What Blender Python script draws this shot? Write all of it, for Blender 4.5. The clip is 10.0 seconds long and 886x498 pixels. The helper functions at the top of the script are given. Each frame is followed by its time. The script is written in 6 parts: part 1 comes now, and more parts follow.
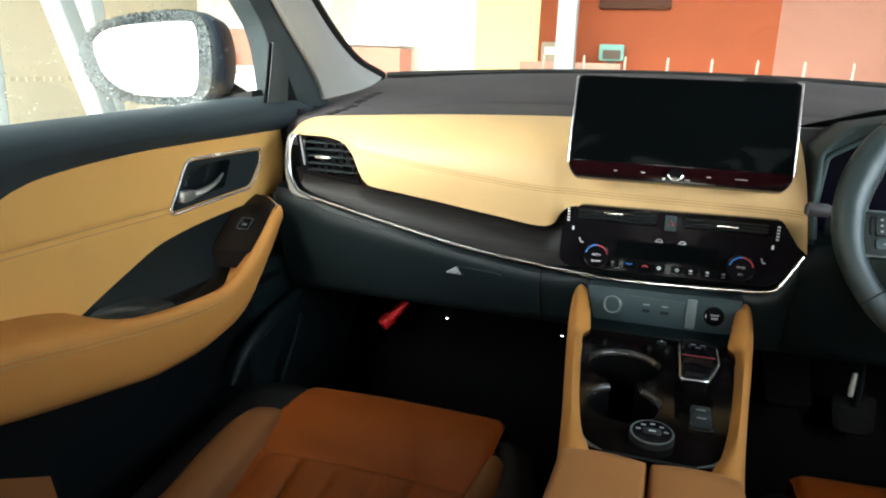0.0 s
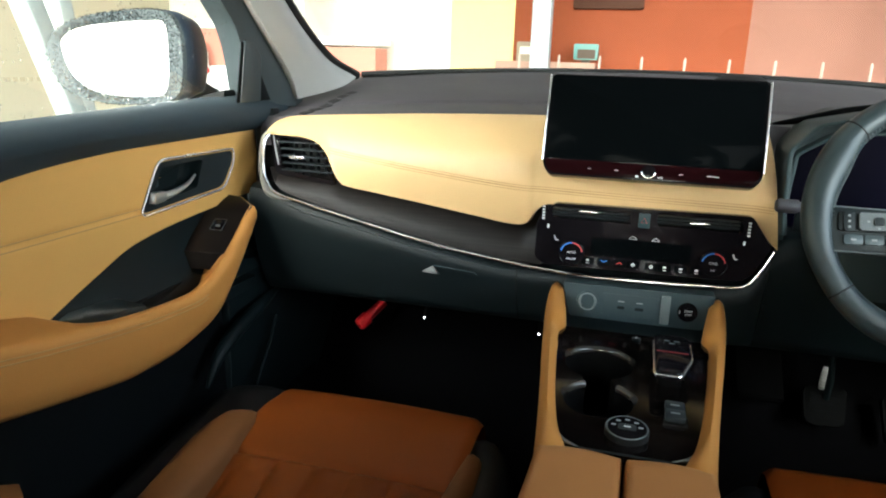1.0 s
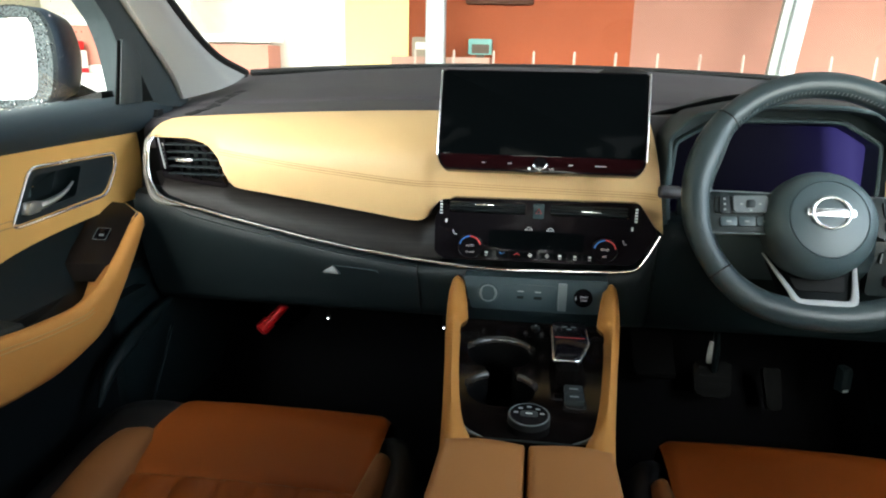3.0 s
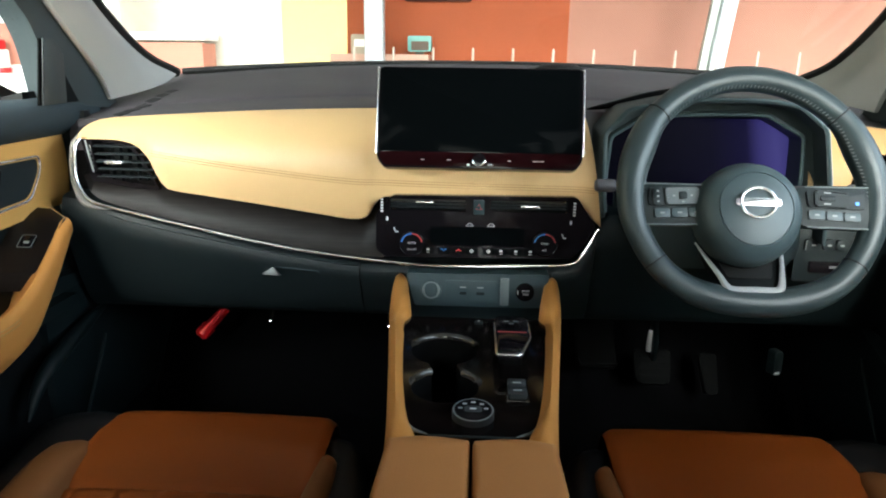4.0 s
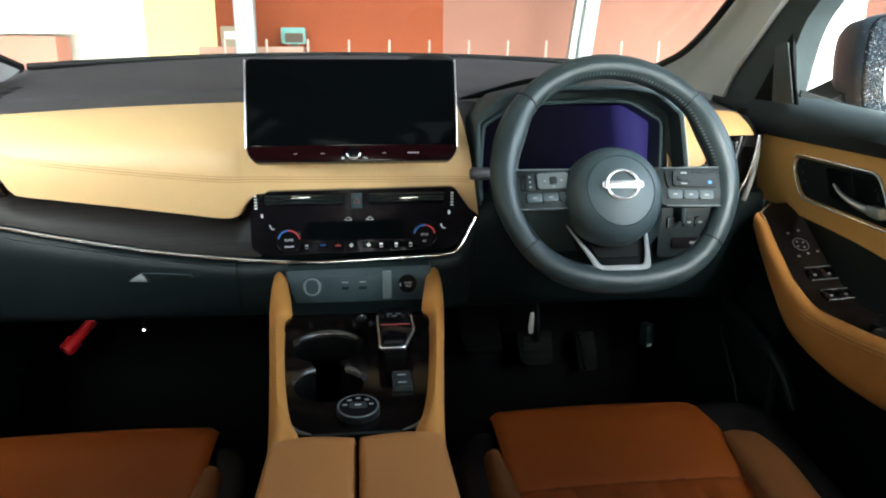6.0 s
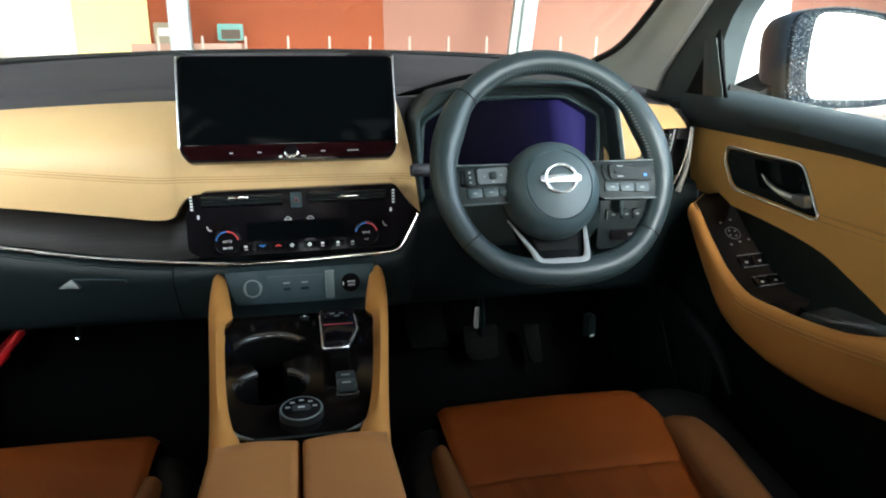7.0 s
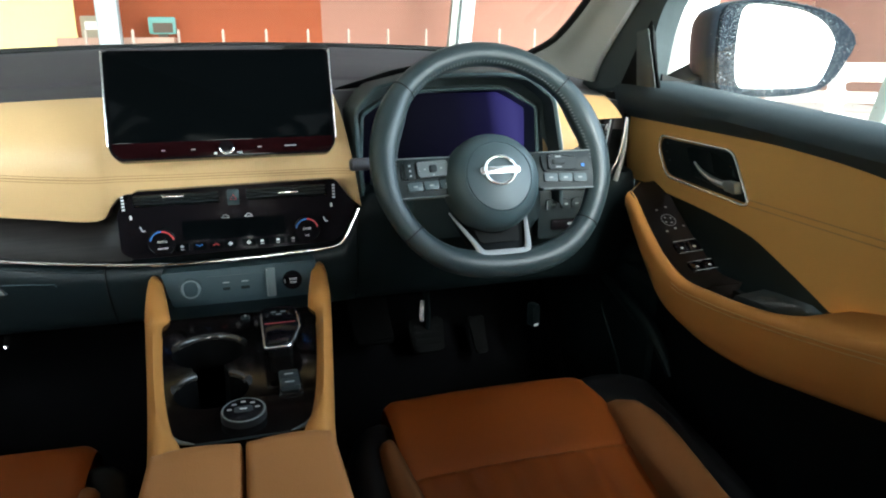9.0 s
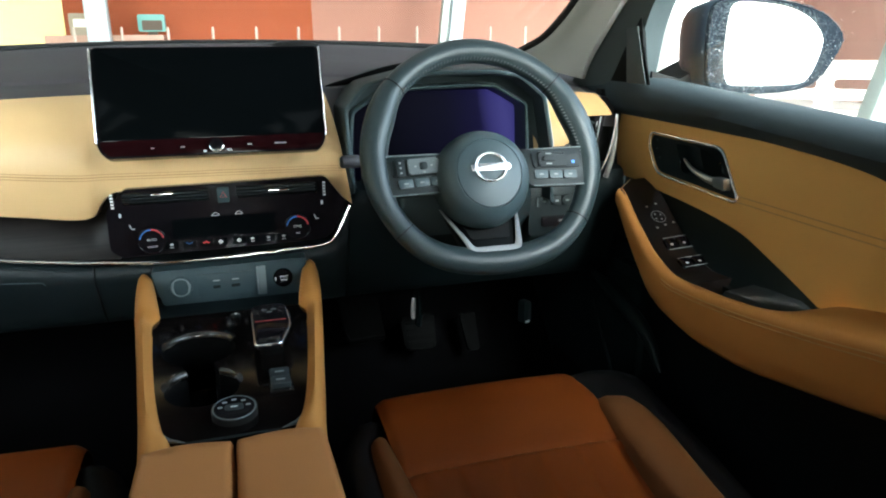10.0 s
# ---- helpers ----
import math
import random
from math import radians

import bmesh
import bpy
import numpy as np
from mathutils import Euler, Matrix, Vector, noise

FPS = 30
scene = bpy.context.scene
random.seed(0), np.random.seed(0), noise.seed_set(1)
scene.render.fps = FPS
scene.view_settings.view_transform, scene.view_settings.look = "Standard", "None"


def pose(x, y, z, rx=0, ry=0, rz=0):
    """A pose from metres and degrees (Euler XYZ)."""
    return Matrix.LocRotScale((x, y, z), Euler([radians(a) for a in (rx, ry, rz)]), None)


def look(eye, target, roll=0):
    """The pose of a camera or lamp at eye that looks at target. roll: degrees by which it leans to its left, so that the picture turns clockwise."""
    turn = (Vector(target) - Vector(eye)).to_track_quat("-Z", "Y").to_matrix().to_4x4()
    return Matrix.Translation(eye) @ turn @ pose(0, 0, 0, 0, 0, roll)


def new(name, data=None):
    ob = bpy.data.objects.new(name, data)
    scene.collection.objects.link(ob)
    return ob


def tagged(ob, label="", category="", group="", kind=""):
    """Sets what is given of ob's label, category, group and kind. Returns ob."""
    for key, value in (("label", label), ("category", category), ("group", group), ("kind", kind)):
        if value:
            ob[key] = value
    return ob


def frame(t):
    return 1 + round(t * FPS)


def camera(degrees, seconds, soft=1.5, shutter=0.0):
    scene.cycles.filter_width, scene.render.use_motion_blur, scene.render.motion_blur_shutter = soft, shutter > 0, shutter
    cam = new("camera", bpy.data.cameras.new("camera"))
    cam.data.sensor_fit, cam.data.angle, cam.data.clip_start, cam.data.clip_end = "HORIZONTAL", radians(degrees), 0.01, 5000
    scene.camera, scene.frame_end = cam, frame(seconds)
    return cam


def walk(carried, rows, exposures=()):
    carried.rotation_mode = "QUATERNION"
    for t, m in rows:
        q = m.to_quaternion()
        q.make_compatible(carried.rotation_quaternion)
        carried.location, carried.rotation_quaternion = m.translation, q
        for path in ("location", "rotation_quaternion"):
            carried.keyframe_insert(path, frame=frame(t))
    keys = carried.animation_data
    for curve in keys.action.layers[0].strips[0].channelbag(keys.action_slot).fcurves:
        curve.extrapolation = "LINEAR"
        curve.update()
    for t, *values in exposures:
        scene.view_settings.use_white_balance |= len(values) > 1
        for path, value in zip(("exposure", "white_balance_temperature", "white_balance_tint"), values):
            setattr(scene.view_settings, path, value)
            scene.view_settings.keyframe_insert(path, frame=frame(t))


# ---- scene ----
cam = camera(64.3, 10.0, soft=2.0)
PATH = [
    (0, (-0.017, -0.126, 0.993), (-0.589, 1.721, 0.485), 2.0),
    (0.5, (-0.016, -0.126, 0.993), (-0.566, 1.729, 0.485), 2.1),
    (1, (-0.014, -0.124, 0.992), (-0.526, 1.742, 0.485), 1.9),
    (1.5, (-0.013, -0.124, 0.994), (-0.47, 1.755, 0.485), 1.6),
    (2, (-0.01, -0.123, 0.993), (-0.405, 1.771, 0.485), 1.4),
    (2.5, (-0.008, -0.121, 0.993), (-0.332, 1.786, 0.485), 1.3),
    (4, (0.0, -0.117, 0.993), (-0.095, 1.813, 0.477), 0.8),
    (4.5, (0.002, -0.115, 0.993), (-0.013, 1.817, 0.473), 0.6),
    (5, (0.005, -0.113, 0.993), (0.07, 1.816, 0.468), 0.5),
    (5.5, (0.009, -0.112, 0.993), (0.151, 1.811, 0.463), 0.3),
    (6, (0.012, -0.111, 0.992), (0.234, 1.804, 0.457), 0.2),
    (7.5, (0.021, -0.109, 0.992), (0.45, 1.765, 0.442), -0.2),
    (8, (0.022, -0.109, 0.992), (0.493, 1.754, 0.436), -0.3),
    (8.5, (0.023, -0.108, 0.992), (0.522, 1.746, 0.431), -0.4),
    (9, (0.024, -0.108, 0.992), (0.543, 1.739, 0.428), -0.4),
    (9.5, (0.024, -0.108, 0.992), (0.557, 1.734, 0.423), -0.4),
    (10, (0.025, -0.109, 0.991), (0.566, 1.73, 0.421), -0.4),
]
SKY = 0.15
walk(cam, [(t, look(eye, target, roll)) for t, eye, target, roll in PATH], [(0, 4.28, 6150, -2), (4.5, 4.12, 6000, -2), (10, 4.14, 5700, -5)])

# ---- world and light ----
world = bpy.data.worlds.new("overcast_sky")
scene.world = world
world.use_nodes = True
wn, wl = world.node_tree.nodes, world.node_tree.links
sky = wn.new("ShaderNodeTexSky")
sky.sky_type, sky.sun_disc = "NISHITA", False
sky.sun_elevation, sky.sun_rotation = radians(30), radians(178)
sky.air_density, sky.dust_density = 1.0, 3.0
wn["Background"].inputs["Strength"].default_value = SKY
pale = wn.new("ShaderNodeHueSaturation")
pale.inputs["Saturation"].default_value = 0.5
wl.new(sky.outputs[0], pale.inputs["Color"])
wl.new(pale.outputs[0], wn["Background"].inputs["Color"])
sun_data = bpy.data.lights.new("sun", "SUN")
sun_data.energy, sun_data.angle, sun_data.color = 0.15, radians(40), (1.0, 0.98, 0.95)
sun = new("sun", sun_data)
sun.matrix_world = look((0.3, -10, 5.8), (0, 0, 0))

# area lamp added at the upper windscreen; stands in for daylight on the dashboard
opening = bpy.data.lights.new("windscreen_daylight", "AREA")
opening.shape, opening.size, opening.size_y, opening.energy, opening.color = "RECTANGLE", 0.9, 0.4, 0.008, (1.0, 0.99, 0.97)
new("windscreen_daylight", opening).matrix_world = look((0, 0.92, 1.33), (0, 1.06, 0.75))


# ---- materials ----
def material(name, colour, rough=0.5, metal=0.0, vary=0.1, scale=12.0, bump=0.1, grain=300.0, coat=0.0, leather=False, spec=0.5):
    m = bpy.data.materials.new(name)
    m.use_nodes = True
    n, l = m.node_tree.nodes, m.node_tree.links
    b = n["Principled BSDF"]
    b.inputs["Roughness"].default_value, b.inputs["Metallic"].default_value = rough, metal
    b.inputs["Coat Weight"].default_value, b.inputs["Coat Roughness"].default_value = coat, 0.05
    b.inputs["Specular IOR Level"].default_value = spec
    tc = n.new("ShaderNodeTexCoord")
    big = n.new("ShaderNodeTexNoise")
    big.inputs["Scale"].default_value, big.inputs["Detail"].default_value = scale, 5
    l.new(tc.outputs["Object"], big.inputs["Vector"])
    ramp = n.new("ShaderNodeMix")
    ramp.data_type = "RGBA"
    ramp.inputs["A"].default_value = (*[c * (1 - vary) for c in colour], 1)
    ramp.inputs["B"].default_value = (*[min(1, c * (1 + vary)) for c in colour], 1)
    l.new(big.outputs["Fac"], ramp.inputs["Factor"])
    l.new(ramp.outputs["Result"], b.inputs["Base Color"])
    rr = n.new("ShaderNodeMapRange")
    rr.inputs["To Min"].default_value, rr.inputs["To Max"].default_value = max(0.02, rough * 0.88), min(1, rough * 1.12)
    l.new(big.outputs["Fac"], rr.inputs["Value"])
    l.new(rr.outputs["Result"], b.inputs["Roughness"])
    if bump:
        fine = n.new("ShaderNodeTexVoronoi" if leather else "ShaderNodeTexNoise")
        fine.inputs["Scale"].default_value = grain
        l.new(tc.outputs["Object"], fine.inputs["Vector"])
        bp = n.new("ShaderNodeBump")
        bp.inputs["Strength"].default_value, bp.inputs["Distance"].default_value = bump, 0.0006
        l.new(fine.outputs["Distance" if leather else "Fac"], bp.inputs["Height"])
        l.new(bp.outputs["Normal"], b.inputs["Normal"])
    return m


def wooden(name, dark, light):
    m = material(name, dark, 0.46, vary=0.2, bump=0, spec=0.17)
    n, l = m.node_tree.nodes, m.node_tree.links
    b = n["Principled BSDF"]
    tc, mp, ns = n.new("ShaderNodeTexCoord"), n.new("ShaderNodeMapping"), n.new("ShaderNodeTexNoise")
    mp.inputs["Scale"].default_value = (5, 40, 230)
    mp.inputs["Rotation"].default_value = (0, radians(-12), 0)
    ns.inputs["Scale"].default_value, ns.inputs["Detail"].default_value = 1.5, 6
    mix = n.new("ShaderNodeMix")
    mix.data_type = "RGBA"
    mix.inputs["A"].default_value, mix.inputs["B"].default_value = (*dark, 1), (*light, 1)
    bp = n.new("ShaderNodeBump")
    bp.inputs["Strength"].default_value, bp.inputs["Distance"].default_value = 0.3, 0.0005
    l.new(tc.outputs["Object"], mp.inputs["Vector"])
    l.new(mp.outputs["Vector"], ns.inputs["Vector"])
    l.new(ns.outputs["Fac"], mix.inputs["Factor"])
    l.new(mix.outputs["Result"], b.inputs["Base Color"])
    l.new(ns.outputs["Fac"], bp.inputs["Height"])
    l.new(bp.outputs["Normal"], b.inputs["Normal"])
    return m


def glowing(name, colour, strength):
    m = material(name, (0.02, 0.02, 0.02), 0.3, bump=0)
    b = m.node_tree.nodes["Principled BSDF"]
    b.inputs["Emission Color"].default_value, b.inputs["Emission Strength"].default_value = (*colour, 1), strength
    return m


def clear(name, tint=(1, 1, 1), gloss=0.05):
    m = bpy.data.materials.new(name)
    m.use_nodes = True
    n, l = m.node_tree.nodes, m.node_tree.links
    t, g, mix = n.new("ShaderNodeBsdfTransparent"), n.new("ShaderNodeBsdfGlossy"), n.new("ShaderNodeMixShader")
    t.inputs["Color"].default_value = (*tint, 1)
    g.inputs["Roughness"].default_value = 0.02
    mix.inputs[0].default_value = gloss
    l.new(t.outputs[0], mix.inputs[1])
    l.new(g.outputs[0], mix.inputs[2])
    l.new(mix.outputs[0], n["Material Output"].inputs["Surface"])
    return m


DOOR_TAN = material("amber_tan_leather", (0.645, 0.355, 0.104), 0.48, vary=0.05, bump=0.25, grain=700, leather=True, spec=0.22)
TAN = material("tan_leather", (0.645, 0.422, 0.194), 0.45, vary=0.05, bump=0.25, grain=700, leather=True, spec=0.5)
ARM_TAN = material("golden_brown_leather", (0.45, 0.20, 0.050), 0.5, vary=0.05, bump=0.25, grain=700, leather=True, spec=0.22)
# the tan leather again, darkened for the pillar's shade on the wedge
SHADED_TAN = material("shaded_tan_leather", (0.33, 0.205, 0.088), 0.5, vary=0.05, bump=0.25, grain=700, leather=True, spec=0.22)
TAN_SEAT = material("light_tan_leather", (0.145, 0.056, 0.0165), 0.55, vary=0.06, bump=0.25, grain=700, leather=True, spec=0.25)
ORANGE = material("orange_brown_leather", (0.175, 0.041, 0.0050), 0.5, vary=0.07, bump=0.3, grain=600, leather=True, spec=0.15)
CONSOLE = material("caramel_leather", (0.35, 0.146, 0.043), 0.5, vary=0.05, bump=0.25, grain=700, leather=True, spec=0.3)
BLACK_LEATHER = material("black_leather", (0.0044, 0.0043, 0.0048), 0.5, vary=0.15, bump=0.3, grain=700, leather=True, spec=0.2)
WHEEL_LEATHER = material("black_wheel_leather", (0.026, 0.037, 0.040), 0.36, vary=0.15, bump=0.25, grain=900, leather=True, spec=0.4)
DASH_BLACK = material("black_soft_plastic", (0.043, 0.039, 0.044), 0.55, vary=0.12, bump=0.35, grain=900)
PLASTIC = material("dark_grained_plastic", (0.0045, 0.008, 0.0088), 0.5, vary=0.12, bump=0.3, grain=800, spec=0.17)
SOFT_BLACK = material("black_dashboard_plastic", (0.0070, 0.0112, 0.0124), 0.5, vary=0.12, bump=0.3, grain=800, spec=0.28)
COWL = material("cool_black_plastic", (0.028, 0.038, 0.041), 0.55, vary=0.12, bump=0.35, grain=900, spec=0.4)
HUB_PLASTIC = material("grey_black_plastic", (0.037, 0.055, 0.061), 0.45, vary=0.1, bump=0.3, grain=800)
DARK_KEY = material("dark_key_plastic", (0.016, 0.020, 0.0215), 0.5, vary=0.1, bump=0.15, spec=0.18)
SATIN_KEY = material("satin_grey_keys", (0.095, 0.107, 0.11), 0.4, vary=0.1, bump=0.1, spec=0.4)
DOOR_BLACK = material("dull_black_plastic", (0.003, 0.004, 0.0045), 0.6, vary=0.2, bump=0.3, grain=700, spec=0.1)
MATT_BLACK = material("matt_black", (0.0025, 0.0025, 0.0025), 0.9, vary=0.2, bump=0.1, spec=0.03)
GREY_PLASTIC = material("grey_plastic", (0.031, 0.047, 0.052), 0.5, vary=0.1, bump=0.25, grain=800, spec=0.25)
PIANO = material("piano_black", (0.006, 0.005, 0.006), 0.10, vary=0.3, bump=0.02, grain=40, spec=0.16)
PIANO_BROWN = material("dark_brown_gloss", (0.004, 0.003, 0.0026), 0.10, vary=0.3, bump=0.02, grain=40, spec=0.25)
POD_BROWN = material("dark_brown_satin", (0.007, 0.005, 0.0042), 0.34, vary=0.3, bump=0.02, grain=40, spec=0.15)
STRIP_CHROME = material("polished_strip", (0.66, 0.64, 0.63), 0.22, 1.0, vary=0.05, bump=0.03, grain=200)
CHROME = material("satin_chrome", (0.88, 0.88, 0.88), 0.26, 0.88, vary=0.05, bump=0.03, grain=200)
SILVER = material("silver_paint", (0.62, 0.64, 0.65), 0.3, 0.9, vary=0.05, bump=0.03, grain=300)
WOOD = wooden("dark_wood", (0.0016, 0.0014, 0.0013), (0.024, 0.0195, 0.0175))
THREAD = material("brown_thread", (0.42, 0.24, 0.085), 0.7, bump=0)
THREAD_DARK = material("dark_brown_thread", (0.07, 0.024, 0.007), 0.7, bump=0)
THREAD_GREY = material("grey_thread", (0.15, 0.16, 0.165), 0.7, bump=0)
PILLAR = material("pale_grey_fabric", (0.30, 0.296, 0.283), 0.85, vary=0.06, bump=0.3, grain=1200)
RUBBER = material("black_rubber", (0.006, 0.006, 0.006), 0.65, bump=0.1, spec=0.25)
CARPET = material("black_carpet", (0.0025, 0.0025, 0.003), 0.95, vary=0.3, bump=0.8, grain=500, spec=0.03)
WHITE_MARK = material("white_print", (0.75, 0.75, 0.75), 0.5, bump=0)
SOFT_MARK = material("pale_grey_print", (0.42, 0.42, 0.42), 0.5, bump=0)
DIM_MARK = material("dim_grey_print", (0.22, 0.23, 0.23), 0.5, bump=0)
RED_MARK = material("red_print", (0.65, 0.05, 0.05), 0.5, bump=0)
BLUE_MARK = material("blue_print", (0.05, 0.22, 0.7), 0.5, bump=0)
RED_PLASTIC = material("red_plastic", (0.62, 0.006, 0.012), 0.35, bump=0.05)
GLOSS_RIM = material("polished_black", (0.02, 0.018, 0.016), 0.14, vary=0.2, bump=0.02, grain=40, spec=0.6, coat=0.15)
SCREEN = material("dark_glass", (0.002, 0.0026, 0.003), 0.10, vary=0.1, bump=0, spec=0.004)
SCREEN_STRIP = material("dark_red_gloss", (0.010, 0.0022, 0.0028), 0.12, vary=0.1, bump=0, spec=0.015)
MIRROR = material("mirror_glass", (0.9, 0.92, 0.93), 0.02, 1.0, vary=0.01, bump=0)
BODY_PAINT = material("dark_blue_black_paint", (0.012, 0.020, 0.032), 0.45, bump=0.02, spec=0.3)
SILL = material("dark_soft_plastic", (0.031, 0.043, 0.051), 0.8, vary=0.12, bump=0.35, grain=900, spec=0.22)
LIGHT_GREY = material("light_grey_plastic", (0.13, 0.15, 0.15), 0.35)
GLASS = clear("window_glass", (0.97, 0.98, 0.98))
LAMP_LENS = glowing("white_lamp_lens", (1, 1, 1), 4.0)


# ---- building tools ----
def thing(name, label, category, at=(0, 0, 0), group="", kind=""):
    ob = new(name)
    ob.location = at
    ob.empty_display_size = 0.05
    return tagged(ob, label, category, group, kind)


def part(name, bm, mat, parent=None, label="", sharp=38.0):
    bmesh.ops.remove_doubles(bm, verts=bm.verts, dist=1e-6)
    bmesh.ops.recalc_face_normals(bm, faces=bm.faces)
    for e in bm.edges:
        e.smooth = len(e.link_faces) < 2 or e.calc_face_angle(0) < radians(sharp)
    for f in bm.faces:
        f.smooth = True
    me = bpy.data.meshes.new(name)
    bm.to_mesh(me)
    bm.free()
    for m in mat if isinstance(mat, (list, tuple)) else [mat]:
        me.materials.append(m)
    ob = new(name, me)
    if parent is not None:
        ob.parent = parent
        if parent.type == "EMPTY":
            ob.matrix_parent_inverse = Matrix.Translation(-parent.location)
    if label:
        ob["label"] = label
    return ob


def facing(x, y, z, tilt=0.0, yaw=0.0):
    """Local x to the car's right, y up, z towards the seats; tilt leans the top away."""
    c, s = math.cos(radians(tilt)), math.sin(radians(tilt))
    turn = Matrix(((1, 0, 0), (0, s, -c), (0, c, s))).to_4x4()
    return Matrix.Translation((x, y, z)) @ Matrix.Rotation(radians(yaw), 4, "Z") @ turn


def flat(x, y, z, pitch=0.0, yaw=0.0):
    """Local x to the right, y ahead, z up; pitch raises the front."""
    return Matrix.Translation((x, y, z)) @ Matrix.Rotation(radians(yaw), 4, "Z") @ Matrix.Rotation(radians(pitch), 4, "X")


def sideways(x, y, z, s):
    """On a door: local x along the car (ahead), y up, z towards the cabin; s is the door's side."""
    return Matrix.Translation((x, y, z)) @ Matrix(((0, 0, -s), (1, 0, 0), (0, 1, 0))).to_4x4()


def smooth_path(points, n=6, closed=False):
    p = [Vector(q) for q in points]
    k = len(p)
    out = []
    for i in range(k if closed else k - 1):
        if closed:
            a, b, c, d = p[i - 1], p[i], p[(i + 1) % k], p[(i + 2) % k]
        else:
            b, c = p[i], p[i + 1]
            a = p[i - 1] if i else b * 2 - c
            d = p[i + 2] if i + 2 < k else c * 2 - b
        for j in range(n):
            t = j / n
            out.append(0.5 * (2 * b + (c - a) * t + (2 * a - 5 * b + 4 * c - d) * t * t + (3 * b - a - 3 * c + d) * t ** 3))
    if not closed:
        out.append(p[-1])
    return out


def rounded(points, r, n=4):
    """A polygon with its corners rounded."""
    p = [Vector((q[0], q[1])) for q in points]
    out = []
    for i in range(len(p)):
        a, b, c = p[i - 1], p[i], p[(i + 1) % len(p)]
        u, v = (a - b), (c - b)
        d = min(r, u.length * 0.45, v.length * 0.45)
        s, e = b + u.normalized() * d, b + v.normalized() * d
        for j in range(n + 1):
            t = j / n
            out.append(s * (1 - t) ** 2 + b * 2 * t * (1 - t) + e * t * t)
    return out


def rect(w, h, r=0.0, n=4):
    pts = [(-w / 2, -h / 2), (w / 2, -h / 2), (w / 2, h / 2), (-w / 2, h / 2)]
    return rounded(pts, r, n) if r else [Vector(q) for q in pts]


def circle(r, n=32, start=0.0):
    return [Vector((r * math.cos(2 * math.pi * i / n + start), r * math.sin(2 * math.pi * i / n + start))) for i in range(n)]


def plate(bm, outline, m, depth, bevel=0.0, seg=2):
    """A prism: its front face on m's local xy plane, going back by depth."""
    front = [bm.verts.new(m @ Vector((q[0], q[1], 0))) for q in outline]
    back = [bm.verts.new(m @ Vector((q[0], q[1], -depth))) for q in outline]
    k = len(front)
    f = bm.faces.new(front)
    bm.faces.new(back[::-1])
    for i in range(k):
        bm.faces.new((front[i], back[i], back[(i + 1) % k], front[(i + 1) % k]))
    if bevel:
        bmesh.ops.bevel(bm, geom=list(f.edges), offset=bevel, segments=seg, affect="EDGES", profile=0.5)
    return bm


def holed_plate(bm, outline, holes, m, depth):
    """A prism with holes right through it."""
    loops = []
    for pts in (outline, *holes):
        loops.append(([bm.verts.new(m @ Vector((q[0], q[1], 0))) for q in pts], [bm.verts.new(m @ Vector((q[0], q[1], -depth))) for q in pts]))
    for side in (0, 1):
        edges = []
        for lp in loops:
            v = lp[side]
            edges += [bm.edges.new((v[i], v[(i + 1) % len(v)])) for i in range(len(v))]
        bmesh.ops.triangle_fill(bm, use_beauty=True, use_dissolve=False, edges=edges)
    for a, b in loops:
        for i in range(len(a)):
            j = (i + 1) % len(a)
            bm.faces.new((a[i], b[i], b[j], a[j]))
    return bm


def loft(bm, rings, closed=True, caps=True):
    rows = [[bm.verts.new(v) for v in ring] for ring in rings]
    k = len(rows[0])
    for a, b in zip(rows, rows[1:]):
        for i in range(k if closed else k - 1):
            j = (i + 1) % k
            bm.faces.new((a[i], a[j], b[j], b[i]))
    if caps and closed:
        bm.faces.new(rows[0][::-1])
        bm.faces.new(rows[-1])
    return bm


def tube(bm, path, radius, n=10, closed=False, squash=1.0):
    """A tube along a path; radius may be a list, one for each point."""
    p = [Vector(q) for q in path]
    k = len(p)
    rings = []
    up = None
    for i in range(k):
        if closed:
            d = p[(i + 1) % k] - p[i - 1]
        else:
            d = p[min(i + 1, k - 1)] - p[max(i - 1, 0)]
        d.normalize()
        if up is None:
            up = Vector((0, 0, 1)) if abs(d.z) < 0.9 else Vector((1, 0, 0))
        side = d.cross(up).normalized()
        up = side.cross(d).normalized()
        r = radius[i] if isinstance(radius, (list, tuple)) else radius
        rings.append([p[i] + (side * math.cos(2 * math.pi * j / n) + up * squash * math.sin(2 * math.pi * j / n)) * r for j in range(n)])
    if closed:
        rings.append(rings[0])
        return loft(bm, rings, caps=False)
    return loft(bm, rings)


def surface(bm, f, us, vs, thick=0.0, back=(0, 1, 0)):
    """A sheet f(u, v); with thick it gets a back and edges."""
    grid = [[bm.verts.new(f(u, v)) for v in vs] for u in us]
    nu, nv = len(us), len(vs)
    for i in range(nu - 1):
        for j in range(nv - 1):
            bm.faces.new((grid[i][j], grid[i + 1][j], grid[i + 1][j + 1], grid[i][j + 1]))
    if thick:
        off = Vector(back) * thick
        far = [[bm.verts.new(v.co + off) for v in row] for row in grid]
        for i in range(nu - 1):
            for j in range(nv - 1):
                bm.faces.new((far[i][j], far[i][j + 1], far[i + 1][j + 1], far[i + 1][j]))
        rim = [(i, 0) for i in range(nu)] + [(nu - 1, j) for j in range(1, nv)] + [(i, nv - 1) for i in range(nu - 2, -1, -1)] + [(0, j) for j in range(nv - 2, 0, -1)]
        for a, b in zip(rim, rim[1:] + rim[:1]):
            bm.faces.new((grid[a[0]][a[1]], grid[b[0]][b[1]], far[b[0]][b[1]], far[a[0]][a[1]]))
    return bm


